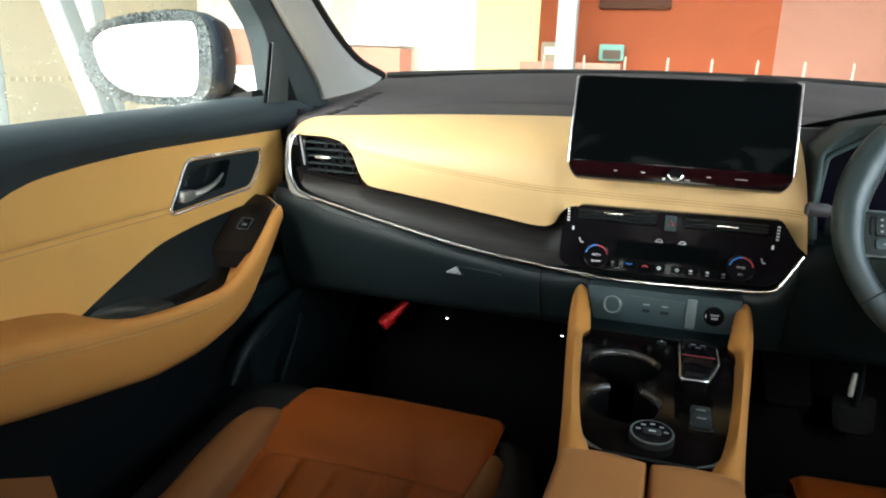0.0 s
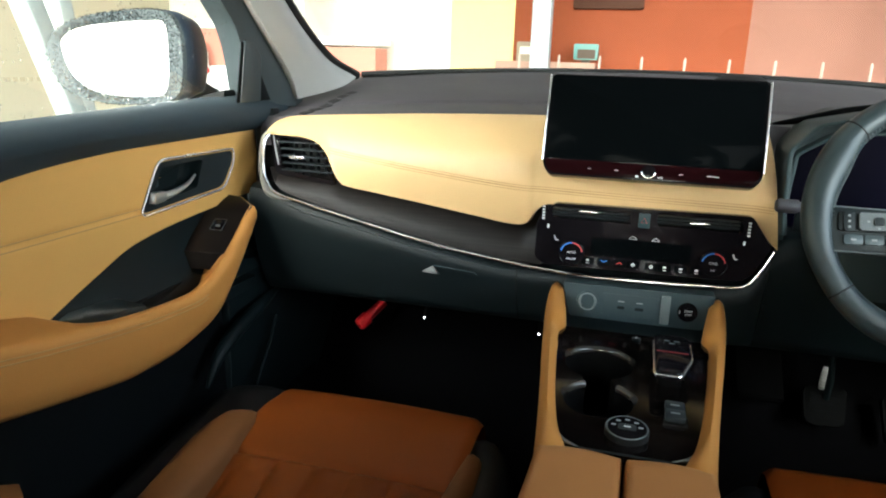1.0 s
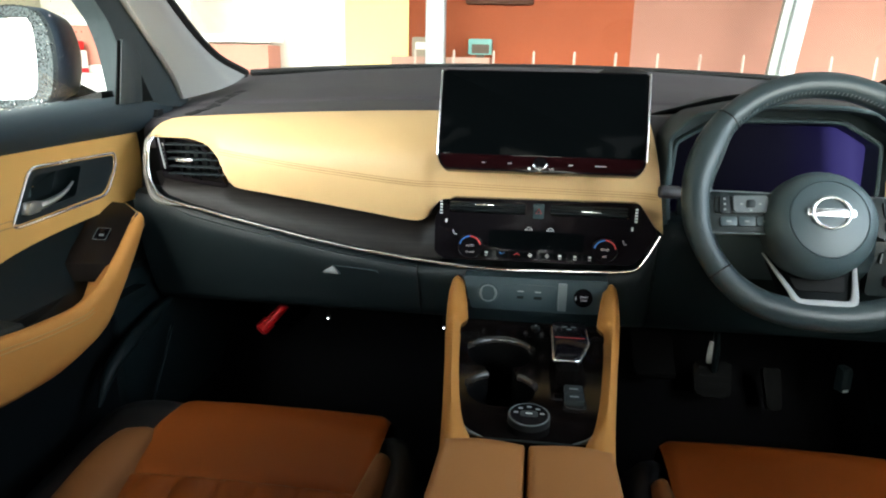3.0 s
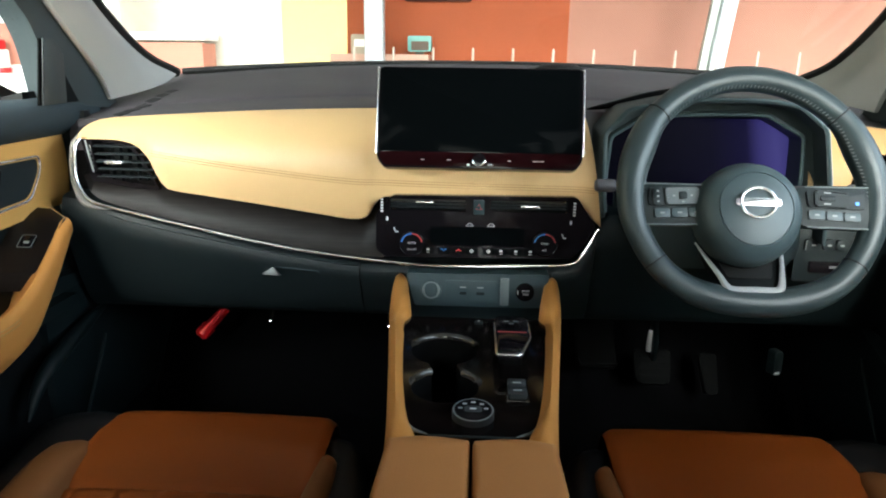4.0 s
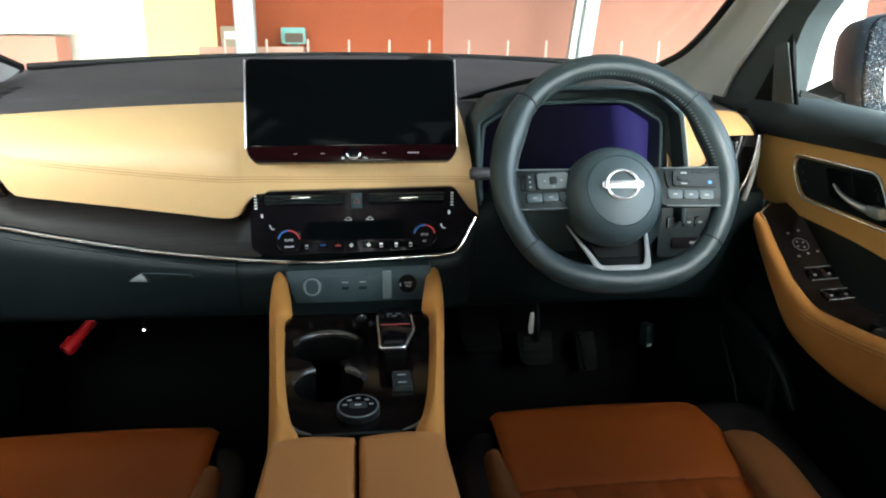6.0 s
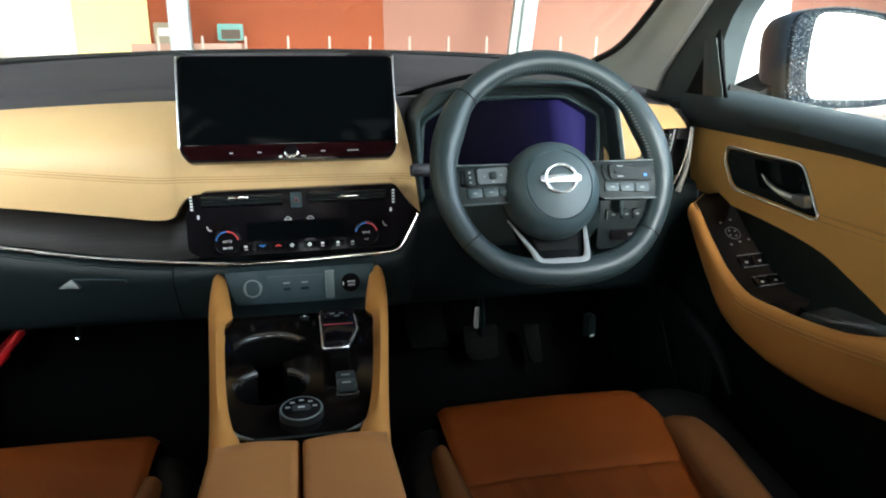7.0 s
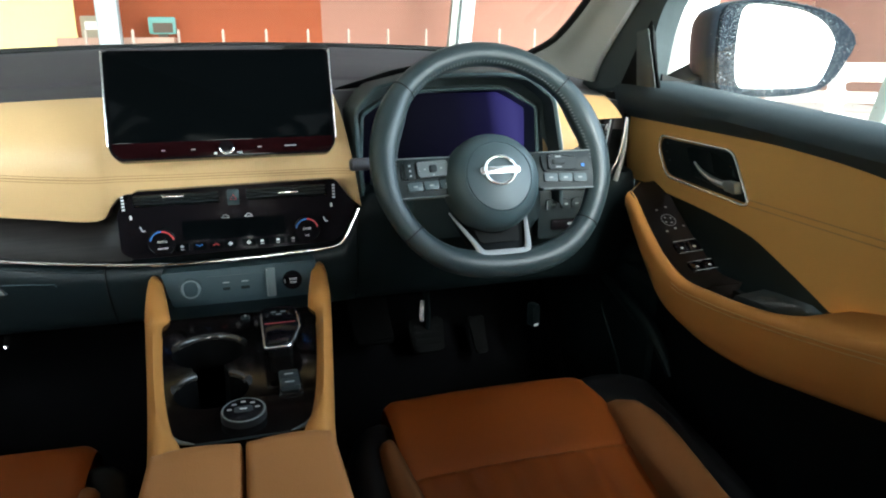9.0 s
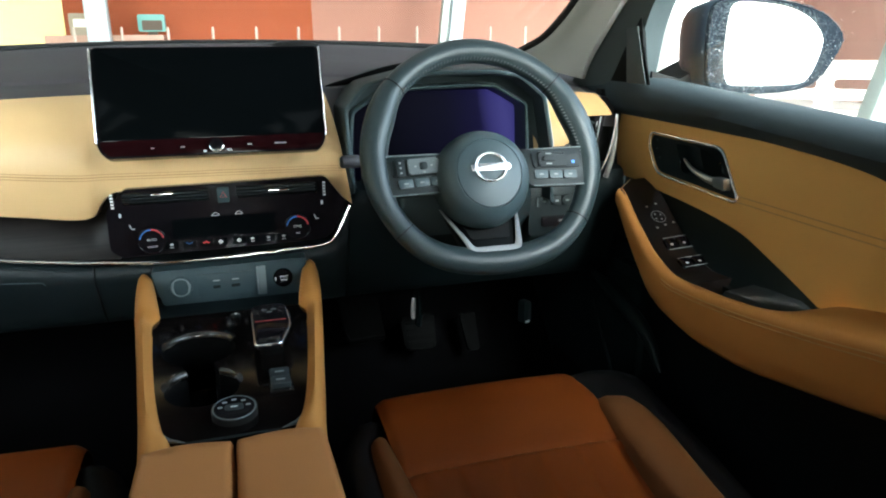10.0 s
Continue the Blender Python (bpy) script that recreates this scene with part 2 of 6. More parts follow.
def steps(a, b, n):
    return [a + (b - a) * i / n for i in range(n + 1)]


def curve(pairs):
    """A smooth function through (x, value) pairs."""
    xs = [q[0] for q in pairs]
    ys = [q[1] for q in pairs]
    def f(x):
        if x <= xs[0]:
            return ys[0]
        if x >= xs[-1]:
            return ys[-1]
        i = max(j for j in range(len(xs) - 1) if xs[j] <= x)
        h = xs[i + 1] - xs[i]
        def slope(j):
            if j == 0 or j == len(xs) - 1:
                return (ys[min(j + 1, len(xs) - 1)] - ys[max(j - 1, 0)]) / (xs[min(j + 1, len(xs) - 1)] - xs[max(j - 1, 0)])
            a, b = (ys[j] - ys[j - 1]) / (xs[j] - xs[j - 1]), (ys[j + 1] - ys[j]) / (xs[j + 1] - xs[j])
            return 0 if a * b <= 0 else 2 * a * b / (a + b)
        t = (x - xs[i]) / h
        return (ys[i] * (1 + 2 * t) * (1 - t) ** 2 + slope(i) * h * t * (1 - t) ** 2 + ys[i + 1] * t * t * (3 - 2 * t) - slope(i + 1) * h * t * t * (1 - t))
    return f


def lettering(name, words, size, m, mat, parent, depth=0.0003):
    cu = bpy.data.curves.new(name, "FONT")
    cu.body, cu.size, cu.align_x, cu.align_y, cu.extrude = words, size, "CENTER", "CENTER", depth
    tmp = bpy.data.objects.new(name, cu)
    me = bpy.data.meshes.new_from_object(tmp)
    bpy.data.objects.remove(tmp)
    bm = bmesh.new()
    bm.from_mesh(me)
    bpy.data.meshes.remove(me)
    bm.transform(m)
    return part(name, bm, mat, parent)


def bar(name, w, h, m, mat, parent, depth=0.0006, r=0.0003):
    return part(name, plate(bmesh.new(), rect(w, h, r, 2), m, depth), mat, parent)


def bead(bm, centre, r, flatten=1.0, u=10, v=6):
    """A small ball."""
    rings = []
    for i in range(1, v):
        a = math.pi * i / v
        rings.append([Vector(centre) + Vector((r * math.sin(a) * math.cos(2 * math.pi * j / u), r * math.sin(a) * math.sin(2 * math.pi * j / u), r * flatten * math.cos(a))) for j in range(u)])
    return loft(bm, rings)


# ---- the ground and what stands outside ----
GROUND = -0.27
CONCRETE = material("pale_concrete", (0.42, 0.41, 0.39), 0.85, vary=0.15, scale=1.5, bump=0.4, grain=60)
ORANGE_WALL = material("orange_red_paint", (0.185, 0.045, 0.018), 0.6, vary=0.18, scale=0.9, bump=0.2, grain=40, spec=0.08)
SALMON_WALL = material("salmon_paint", (0.215, 0.105, 0.080), 0.6, vary=0.15, scale=0.9, bump=0.2, grain=40, spec=0.08)
CREAM_WALL = material("cream_paint", (0.58, 0.55, 0.48), 0.6, vary=0.08, scale=0.8, bump=0.2, grain=40, spec=0.08)
YELLOW_WALL = material("yellow_paint", (0.66, 0.53, 0.23), 0.6, vary=0.08, scale=0.8, bump=0.2, grain=40, spec=0.08)
BRICK_RED = material("brick_red_paint", (0.46, 0.19, 0.14), 0.7, vary=0.12, scale=2, bump=0.2, grain=40)
WHITE_PAINT = material("white_paint", (0.82, 0.83, 0.82), 0.5, vary=0.04, scale=3, bump=0.1, grain=60)
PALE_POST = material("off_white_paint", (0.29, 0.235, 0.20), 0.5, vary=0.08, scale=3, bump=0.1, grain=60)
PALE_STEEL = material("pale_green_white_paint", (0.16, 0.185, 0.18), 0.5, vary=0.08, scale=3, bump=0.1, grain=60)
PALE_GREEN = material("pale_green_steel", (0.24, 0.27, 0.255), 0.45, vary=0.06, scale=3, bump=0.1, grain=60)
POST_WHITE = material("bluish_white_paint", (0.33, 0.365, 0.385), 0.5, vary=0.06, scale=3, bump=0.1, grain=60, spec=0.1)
TEAL = material("teal_plastic", (0.06, 0.17, 0.155), 0.5, vary=0.08, bump=0.1)
DARK_GREY = material("dark_grey_paint", (0.06, 0.045, 0.035), 0.6, bump=0.1, spec=0.1)

bm = bmesh.new()
bmesh.ops.create_grid(bm, x_segments=8, y_segments=8, size=300, matrix=Matrix.Translation((0, 0, GROUND)))
tagged(part("ground", bm, CONCRETE), "pale worn concrete ground around the parked car", "ground", kind="structure")


def wall(name, mat, x0, x1, y, z1, label, thick=0.3, z0=GROUND):
    bm = bmesh.new()
    plate(bm, rect(x1 - x0, z1 - z0), facing((x0 + x1) / 2, y, (z0 + z1) / 2), thick, 0.01)
    return tagged(part(name, bm, mat), label, "wall", kind="structure")


wall("wall_north", ORANGE_WALL, -2.42, 1.52, 13.0, 6.5, "orange-red painted facade beyond the windscreen")
wall("wall_northeast", SALMON_WALL, 1.52, 12.0, 13.02, 6.5, "salmon painted facade beyond the windscreen")
wall("wall_yellow", YELLOW_WALL, -3.6, -2.42, 12.98, 6.5, "yellow painted facade panel beyond the windscreen")
wall("wall_northwest", CREAM_WALL, -16.0, -3.6, 13.03, 6.5, "cream painted facade beyond the windscreen")
bm = bmesh.new()
plate(bm, rect(22, 6.4), sideways(-9.6, 2.0, 2.93, -1), 0.3, 0.01)
tagged(part("wall_west", bm, material("beige_paint", (0.50, 0.47, 0.35), 0.6, vary=0.12, scale=0.6, bump=0.2, grain=40)), "beige painted facade beside the car", "wall", kind="structure")
# brick red made paler, with the side window's haze put into the paint
bm = bmesh.new()
plate(bm, rect(14, 6.0), sideways(12.0, 8.0, 2.7, 1), 0.3, 0.01)
tagged(part("wall_east", bm, material("hazy_red_paint", (0.40, 0.245, 0.205), 0.7, vary=0.15, scale=1.2, bump=0.2, grain=40)), "red-brown painted facade beside the car", "wall", kind="structure")

# unseen canopy roof; its outline and grey are set to hold back skylight
bm = bmesh.new()
plate(bm, [(-14.0, -4.0), (5.0, -4.0), (5.0, 4.0), (14.0, 4.0), (14.0, 14.0), (-14.0, 14.0)], flat(0, 0, 5.2), 0.2, 0.02)
tagged(part("ceiling_canopy", bm, material("grey_canopy_sheet", (0.22, 0.22, 0.215), 0.7, vary=0.12, scale=0.8, bump=0.2, grain=20)), "unseen grey canopy roof, blocking sky over the parked car", "canopy", kind="structure")

low = thing("counter", "brick-red low counter with a white top by the facade", "counter", (-5.4, 12.3, GROUND))
part("body", plate(bmesh.new(), rect(1.2, 1.5, 0.02), facing(-5.3, 12.0, GROUND + 0.75), 0.6, 0.01), BRICK_RED, low)
part("top", plate(bmesh.new(), rect(1.9, 0.12, 0.02), facing(-5.6, 11.95, GROUND + 1.6), 0.7, 0.01), WHITE_PAINT, low)

low = thing("counter", "brick-red service counter with a white top and base", "counter", (-8.6, 12.3, GROUND))
part("base", plate(bmesh.new(), rect(3.0, 1.1, 0.02), facing(-8.6, 11.98, GROUND + 0.55), 0.6, 0.01), WHITE_PAINT, low)
part("body", plate(bmesh.new(), rect(3.0, 0.68, 0.02), facing(-8.6, 12.0, GROUND + 1.44), 0.6, 0.01), BRICK_RED, low)
part("top", plate(bmesh.new(), rect(3.1, 0.14, 0.02), facing(-8.6, 11.95, GROUND + 1.85), 0.7, 0.01), WHITE_PAINT, low)
jar = thing("canister", "white canister with a red lid and red base", "canister", (-8.05, 11.6, 0.72))
part("body", plate(bmesh.new(), rect(0.20, 0.30, 0.03), facing(-8.05, 11.6, 0.93), 0.2, 0.01), WHITE_PAINT, jar)
part("lid", plate(bmesh.new(), rect(0.26, 0.16, 0.05), facing(-8.12, 11.6, 1.16), 0.2, 0.01), RED_PLASTIC, jar, "red lid")
part("base", plate(bmesh.new(), rect(0.22, 0.08, 0.02), facing(-8.05, 11.6, 0.74), 0.2, 0.01), RED_PLASTIC, jar, "red base")
part("stand", plate(bmesh.new(), rect(0.4, 0.96, 0.02), facing(-8.05, 11.55, 0.21), 0.3, 0.01), WHITE_PAINT, jar)

bench = thing("bench", "grey low bench along the orange facade", "bench", (-1.8, 12.4, GROUND))
part("body", plate(bmesh.new(), rect(1.7, 1.36, 0.02), facing(-1.75, 12.3, GROUND + 0.68), 0.5, 0.01), material("brown_grey_paint", (0.28, 0.17, 0.13), 0.7), bench)

box_w = thing("cabinet", "white metal box standing on the bench", "box", (-2.07, 12.5, 1.09))
part("body", plate(bmesh.new(), rect(0.36, 0.33, 0.03), facing(-2.07, 12.4, 1.25), 0.25, 0.01), material("grey_beige_paint", (0.21, 0.18, 0.14), 0.6, spec=0.1), box_w)
part("panel", plate(bmesh.new(), rect(0.24, 0.12, 0.02), facing(-2.07, 12.396, 1.27), 0.004), CREAM_WALL, box_w)
box_t = thing("monitor", "teal-framed monitor standing on the bench", "monitor", (-1.07, 12.5, 1.09))
part("body", plate(bmesh.new(), rect(0.40, 0.26, 0.03), facing(-1.07, 12.4, 1.27), 0.2, 0.01), TEAL, box_t)
part("screen", plate(bmesh.new(), rect(0.30, 0.15, 0.02), facing(-1.06, 12.396, 1.235), 0.004), DARK_GREY, box_t)
part("stand", plate(bmesh.new(), rect(0.14, 0.07), facing(-1.07, 12.45, 1.12), 0.1), DARK_GREY, box_t)

sign = thing("wall_sign", "dark brown sign box hung on the orange facade", "sign", (-0.79, 12.8, 2.0))
part("body", plate(bmesh.new(), rect(1.18, 0.5, 0.04), facing(-0.79, 12.8, 2.25), 0.2, 0.02), material("dark_brown_paint", (0.055, 0.026, 0.018), 0.8, spec=0.05), sign)

words = thing("wall_lettering", "row of dark unreadable lettering on the beige facade", "lettering", (-9.6, 8.9, 0.55))
for i, (y, w) in enumerate(((8.38, 0.10), (8.53, 0.12), (8.68, 0.08), (8.86, 0.14), (9.02, 0.10), (9.16, 0.11), (9.32, 0.09), (9.50, 0.13))):
    bar("mark", w, 0.07, sideways(-9.594, y, 0.545, -1), material("faded_brown_print", (0.40, 0.355, 0.25), 0.8) if not i else words.children[0].data.materials[0], words, 0.006)

# slender white posts in a row, and the leaning legs of the canopy
for i in range(16):
    x = -1.97 + 0.606 * i
    post = thing("bollard", "slim white post in a row before the facade", "post", (x, 11.0, GROUND), group="posts before the facade")
    bm = bmesh.new()
    tube(bm, [(x, 11.0, GROUND), (x + 0.02, 11.0, 1.16), (x + 0.021, 11.0, 1.19)], [0.019, 0.019, 0.010], 8)
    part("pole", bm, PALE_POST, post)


def leg(x, y, dx, dy, w, mat, label, h=6.0):
    ob = thing("canopy_post", label, "post", (x, y, GROUND), group="canopy posts")
    bm = bmesh.new()
    m = [flat(x + dx * k, y + dy * k, GROUND + h * k) for k in (0, 1)]
    loft(bm, [[a @ Vector((*q, 0)) for q in rect(w, w, w * 0.15)] for a in m])
    part("pole", bm, mat, ob)
    return ob


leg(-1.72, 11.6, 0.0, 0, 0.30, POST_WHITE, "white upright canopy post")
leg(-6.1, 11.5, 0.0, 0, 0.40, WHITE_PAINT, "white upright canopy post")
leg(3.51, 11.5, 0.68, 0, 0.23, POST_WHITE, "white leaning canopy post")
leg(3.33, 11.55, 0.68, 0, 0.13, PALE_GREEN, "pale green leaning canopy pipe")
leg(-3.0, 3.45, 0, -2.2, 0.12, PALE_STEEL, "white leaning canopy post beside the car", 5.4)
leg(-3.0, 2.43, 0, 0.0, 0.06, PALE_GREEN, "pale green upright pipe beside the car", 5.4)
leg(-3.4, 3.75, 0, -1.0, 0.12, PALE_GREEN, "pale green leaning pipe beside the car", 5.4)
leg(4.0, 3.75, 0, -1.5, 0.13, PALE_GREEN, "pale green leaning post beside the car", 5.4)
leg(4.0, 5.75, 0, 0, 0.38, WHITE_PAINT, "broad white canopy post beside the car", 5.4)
barrier = thing("barrier", "white slotted barrier beyond the side window", "barrier", (9.6, 9.0, GROUND))
bm = bmesh.new()
holed_plate(bm, rect(3.0, 0.9, 0.05), [[q + Vector((dx, dy)) for q in rect(0.7, 0.16, 0.07)] for dx in (-0.95, 0, 0.95) for dy in (-0.25, 0.08)], facing(9.6, 9.0, 0.18, 0, -45), 0.1)
BARRIER_PAINT = material("greyed_white_plastic", (0.33, 0.305, 0.28), 0.6, vary=0.1, scale=3, bump=0.1, grain=60, spec=0.1)
part("body", bm, BARRIER_PAINT, barrier)
part("foot", plate(bmesh.new(), rect(2.8, 0.12), facing(9.6, 9.02, GROUND + 0.06, 0, -45), 0.3, 0.02), BARRIER_PAINT, barrier)

# ---- the car's shell around the cabin ----
# unseen lining, darkened to cut light bounced around the cabin
HEADLINER = material("dark_grey_headliner", (0.09, 0.09, 0.088), 0.9, vary=0.05, bump=0.3, grain=900)

# unseen rear glass; its tint sets how much light comes from behind
REAR_TINT = clear("rear_tint_glass", (0.84, 0.85, 0.86))
bm = bmesh.new()
plate(bm, rect(1.14, 0.33, 0.03), facing(0, -2.29, 1.125), 0.005)
tagged(part("window_rear", bm, REAR_TINT), "unseen rear window, lightly tinted to dim light from behind", "window", kind="structure")
# front edge carried past the windscreen's top, to shade the seats
bm = bmesh.new()
surface(bm, lambda u, v: Vector((u * 0.62, v, 1.50 - 0.05 * u * u - 0.12 * max(0, v - 0.2) ** 2)), steps(-1, 1, 12), steps(-2.34, 0.76, 16), 0.04, (0, 0, 1))
tagged(part("ceiling", bm, HEADLINER), "dark grey fabric headliner under the car roof", "ceiling", kind="structure")
bm = bmesh.new()
plate(bm, rect(1.5, 3.6), flat(0, -0.55, 0.13), 0.05)
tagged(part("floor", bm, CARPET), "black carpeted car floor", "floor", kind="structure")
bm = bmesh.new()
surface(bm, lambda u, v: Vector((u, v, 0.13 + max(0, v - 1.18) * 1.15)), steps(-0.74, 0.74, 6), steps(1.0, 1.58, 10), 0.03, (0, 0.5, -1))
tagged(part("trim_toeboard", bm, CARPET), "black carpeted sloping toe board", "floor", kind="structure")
bm = bmesh.new()
plate(bm, rect(1.5, 0.75), facing(0, 1.55, 0.56), 0.04)
tagged(part("wall_firewall", bm, PLASTIC), "black firewall behind the dashboard", "wall", kind="structure")
bm = bmesh.new()
holed_plate(bm, [(-0.76, 0.08), (0.76, 0.08), (0.76, 0.95), (0.62, 1.52), (-0.62, 1.52), (-0.76, 0.95)], [rounded([(-0.55, 0.98), (0.55, 0.98), (0.50, 1.27), (-0.50, 1.27)], 0.05)], facing(0, -2.3, 0, 0, 0), 0.04)
tagged(part("wall_tailgate", bm, PLASTIC), "dark tailgate lining around the rear window", "wall", kind="structure")
for s, side in ((-1, "west"), (1, "east")):
    bm = bmesh.new()
    plate(bm, [(-2.3, 0.1), (0.05, 0.1), (0.05, 0.92), (-2.3, 0.95)], sideways(s * 0.73, 0, 0, s), 0.12, 0.01)
    tagged(part("wall_side_" + side, bm, PLASTIC), "dark side lining behind the front door", "wall", kind="structure")
    bm = bmesh.new()
    loft(bm, [[Vector((s * (0.72 - 0.10 * k + dx), -0.20 - 0.02 * k + dy, 0.92 + 0.56 * k)) for dx, dy in ((0, -0.07), (0.07, -0.07), (0.07, 0.07), (0, 0.07))] for k in (0, 0.5, 1)])
    tagged(part("pillar_b_" + side, bm, HEADLINER), "grey centre pillar of the car", "pillar", kind="structure")
    bm = bmesh.new()
    loft(bm, [[Vector((s * (0.72 - 0.10 * k + dx), -1.7 + 0.1 * k + dy, 0.92 + 0.58 * k)) for dx, dy in ((0, -0.75), (0.07, -0.75), (0.07, 0.1), (0, 0.1))] for k in (0, 0.5, 1)])
    tagged(part("pillar_c_" + side, bm, HEADLINER), "grey rear pillar of the car", "pillar", kind="structure")
    bm = bmesh.new()
    plate(bm, rect(2.9, 0.24, 0.02), sideways(s * 0.605, -0.88, 1.40, s), 0.06, 0.01)
    tagged(part("trim_roof_" + side, bm, HEADLINER), "grey roof rail lining", "trim", kind="structure")

    bm = bmesh.new()
    plate(bm, rect(1.5, 0.44), sideways(s * 0.70, -0.95, 1.14, s), 0.005)
    tagged(part("window_side_" + side, bm, REAR_TINT), "unseen rear side window, lightly tinted to dim light from behind", "window", kind="structure")
    bm = bmesh.new()
    plate(bm, [(0.95, 0.08), (1.62, 0.08), (1.62, 0.93), (1.09, 0.90), (1.09, 0.60), (0.95, 0.60)], sideways(s * 0.712, 0, 0, s), 0.06, 0.01)
    tagged(part("trim_kick_" + side, bm, PLASTIC), "black kick panel at the side of the footwell", "trim", kind="structure")

    # front pillar: pale trim, black seal at the glass, black door frame behind it
    front = smooth_path([(s * 0.634, 1.365, 0.958), (s * 0.660, 1.26, 1.00), (s * 0.667, 1.10, 1.10), (s * 0.64, 0.86, 1.26), (s * 0.58, 0.58, 1.42)], 8)
    dy = -0.018 if s > 0 else 0.0
    rear = smooth_path([(s * 0.690, 1.197 + dy, 0.915), (s * 0.684, 1.150 + dy, 0.968), (s * 0.676, 0.992 + dy, 1.091), (s * 0.65, 0.765 + dy, 1.25), (s * 0.60, 0.505 + dy, 1.42)], 8)
    bm = bmesh.new()
    rings = []
    for a, b in zip(front, rear):
        mid = (a + b) / 2 + Vector((-s * 0.022, 0, 0))
        inside = smooth_path([a, a.lerp(mid, 0.6) + Vector((-s * 0.005, 0, 0)), mid, b.lerp(mid, 0.6) + Vector((-s * 0.005, 0, 0)), b], 3)
        rings.append(inside + [b + Vector((s * 0.03, 0.01, 0)), a + Vector((s * 0.03, 0.01, 0))])
    loft(bm, rings)
    tagged(part("pillar_a_" + side, bm, PILLAR), "pale grey fabric windscreen pillar trim", "pillar", kind="structure")
    bm = bmesh.new()
    tube(bm, [p + Vector((s * 0.004, 0.012, 0.004)) for p in front], 0.010, 8)
    tagged(part("trim_seal_" + side, bm, RUBBER), "black rubber seal along the windscreen", "seal", kind="structure")

bm = bmesh.new()
surface(bm, lambda u, v: Vector((u * (0.70 - 0.10 * v), 1.56 - 0.94 * v - 0.09 * u * u * (1 - v), 0.965 + 0.50 * v - 0.02 * u * u)), steps(-1, 1, 16), steps(0, 1, 12))
ob = tagged(part("window_1", bm, GLASS), "clear laminated windscreen glass", "windscreen", kind="structure")
ob.visible_shadow = False

# ---- dashboard ----
dash = thing("dashboard", "black dashboard with tan leather, dark wood and chrome trim", "dashboard", (0, 1.1, 0.55))


def droop(x):
    return -0.032 * (abs(x) / 0.7) ** 2


top_z = curve([(1.08, 0.895), (1.095, 0.917), (1.20, 0.931), (1.205, 0.9335), (1.40, 0.967), (1.50, 0.985), (1.56, 0.988)])
bm = bmesh.new()
surface(bm, lambda x, y: Vector((x, y - 0.08 * max(0, y - 1.2) * (x / 0.7) ** 2, top_z(y) + droop(x))), steps(-0.71, 0.71, 40), [1.08, 1.085, 1.095, 1.11, 1.15, 1.19, 1.2, 1.205, 1.215, 1.26, 1.32, 1.4, 1.46, 1.5, 1.56], 0.03, (0, 0, -1))
part("top_pad", bm, DASH_BLACK, dash)

bm = bmesh.new()
tube(bm, [Vector((x, 1.535 - 0.085 * (x / 0.7) ** 2, 0.987 + droop(x) * 0.85)) for x in steps(-0.66, 0.66, 30)], 0.009, 8, squash=0.8)
part("screen_edge", bm, RUBBER, dash, "black edge along the foot of the windscreen")
for sx in (-1, 1):
    for i in range(6):
        x, y = sx * (0.632 - 0.003 * i), 1.115 + 0.036 * i
        def slot(u, v, x=x, y=y, sx=sx):
            px, py = x + sx * (0.009 * u - 0.004 * v), y + 0.012 * v + 0.006 * u
            return Vector((px, py, top_z(py) + droop(px) + 0.0012))
        part("demister_slot", surface(bmesh.new(), slot, [-1, 0, 1], [-1, 0, 1], 0.003, (0, 0, -1)), RUBBER, dash)

pad_low = curve([(-0.70, 0.861), (-0.603, 0.860), (-0.570, 0.853), (-0.548, 0.832), (-0.534, 0.800), (-0.520, 0.780), (-0.456, 0.770), (-0.364, 0.758), (-0.272, 0.746), (-0.200, 0.738), (-0.184, 0.742), (-0.170, 0.766), (-0.150, 0.777), (-0.12, 0.779), (0.13, 0.781), (0.155, 0.777), (0.176, 0.752), (0.185, 0.735)])


def pad(x, k):
    """The leather pad: x along the car's width, k from its top edge (0) to its lower edge (1) and under it (to 1.3)."""
    end = max(0.0, min(1.0, (x + 0.668) / 0.05)) ** 0.5
    hi = Vector((x, 1.098 - 0.02 * (1 - end), 0.917 + droop(x) - 0.006 * (1 - end) ** 2))
    lo = Vector((x, 1.022 - 0.012 * max(0, min(1, (x + 0.4) / 0.3)), pad_low(x)))
    q = min(k, 1.0)
    p = hi.lerp(lo, q)
    swell = math.sin(math.pi * min(1, q ** 0.75)) * (hi.z - lo.z) * 0.30
    p.y -= swell
    p.z += swell * 0.15
    if k > 1:
        p += Vector((0, 0.10 * (k - 1), -0.012 * (k - 1)))
    right = max(0.0, min(1.0, (x + 0.04) / 0.2))
    p.x += right * right * (0.912 - p.z) * 0.16 - 0.018 * right * right
    return p


xs = sorted(steps(-0.668, 0.19, 80) + [-0.58, -0.56, -0.552, -0.545, -0.54, -0.535, -0.528, -0.19, -0.18, -0.175, -0.165, -0.16])
pad_ob = part("leather_pad", surface(bmesh.new(), pad, xs, steps(0, 1, 22) + [1.05, 1.15, 1.3]), TAN, dash, "tan leather pad with a stitched seam", sharp=60)
seam_z = curve([(-0.545, 0.838), (-0.354, 0.815), (-0.174, 0.801), (0.19, 0.796)])


def pad_point(x, z):
    a, b = 0.0, 1.0
    for _ in range(24):
        k = (a + b) / 2
        if pad(x, k).z > z:
            a = k
        else:
            b = k
    return pad(x, a) + Vector((0, -0.0006, 0.0002))


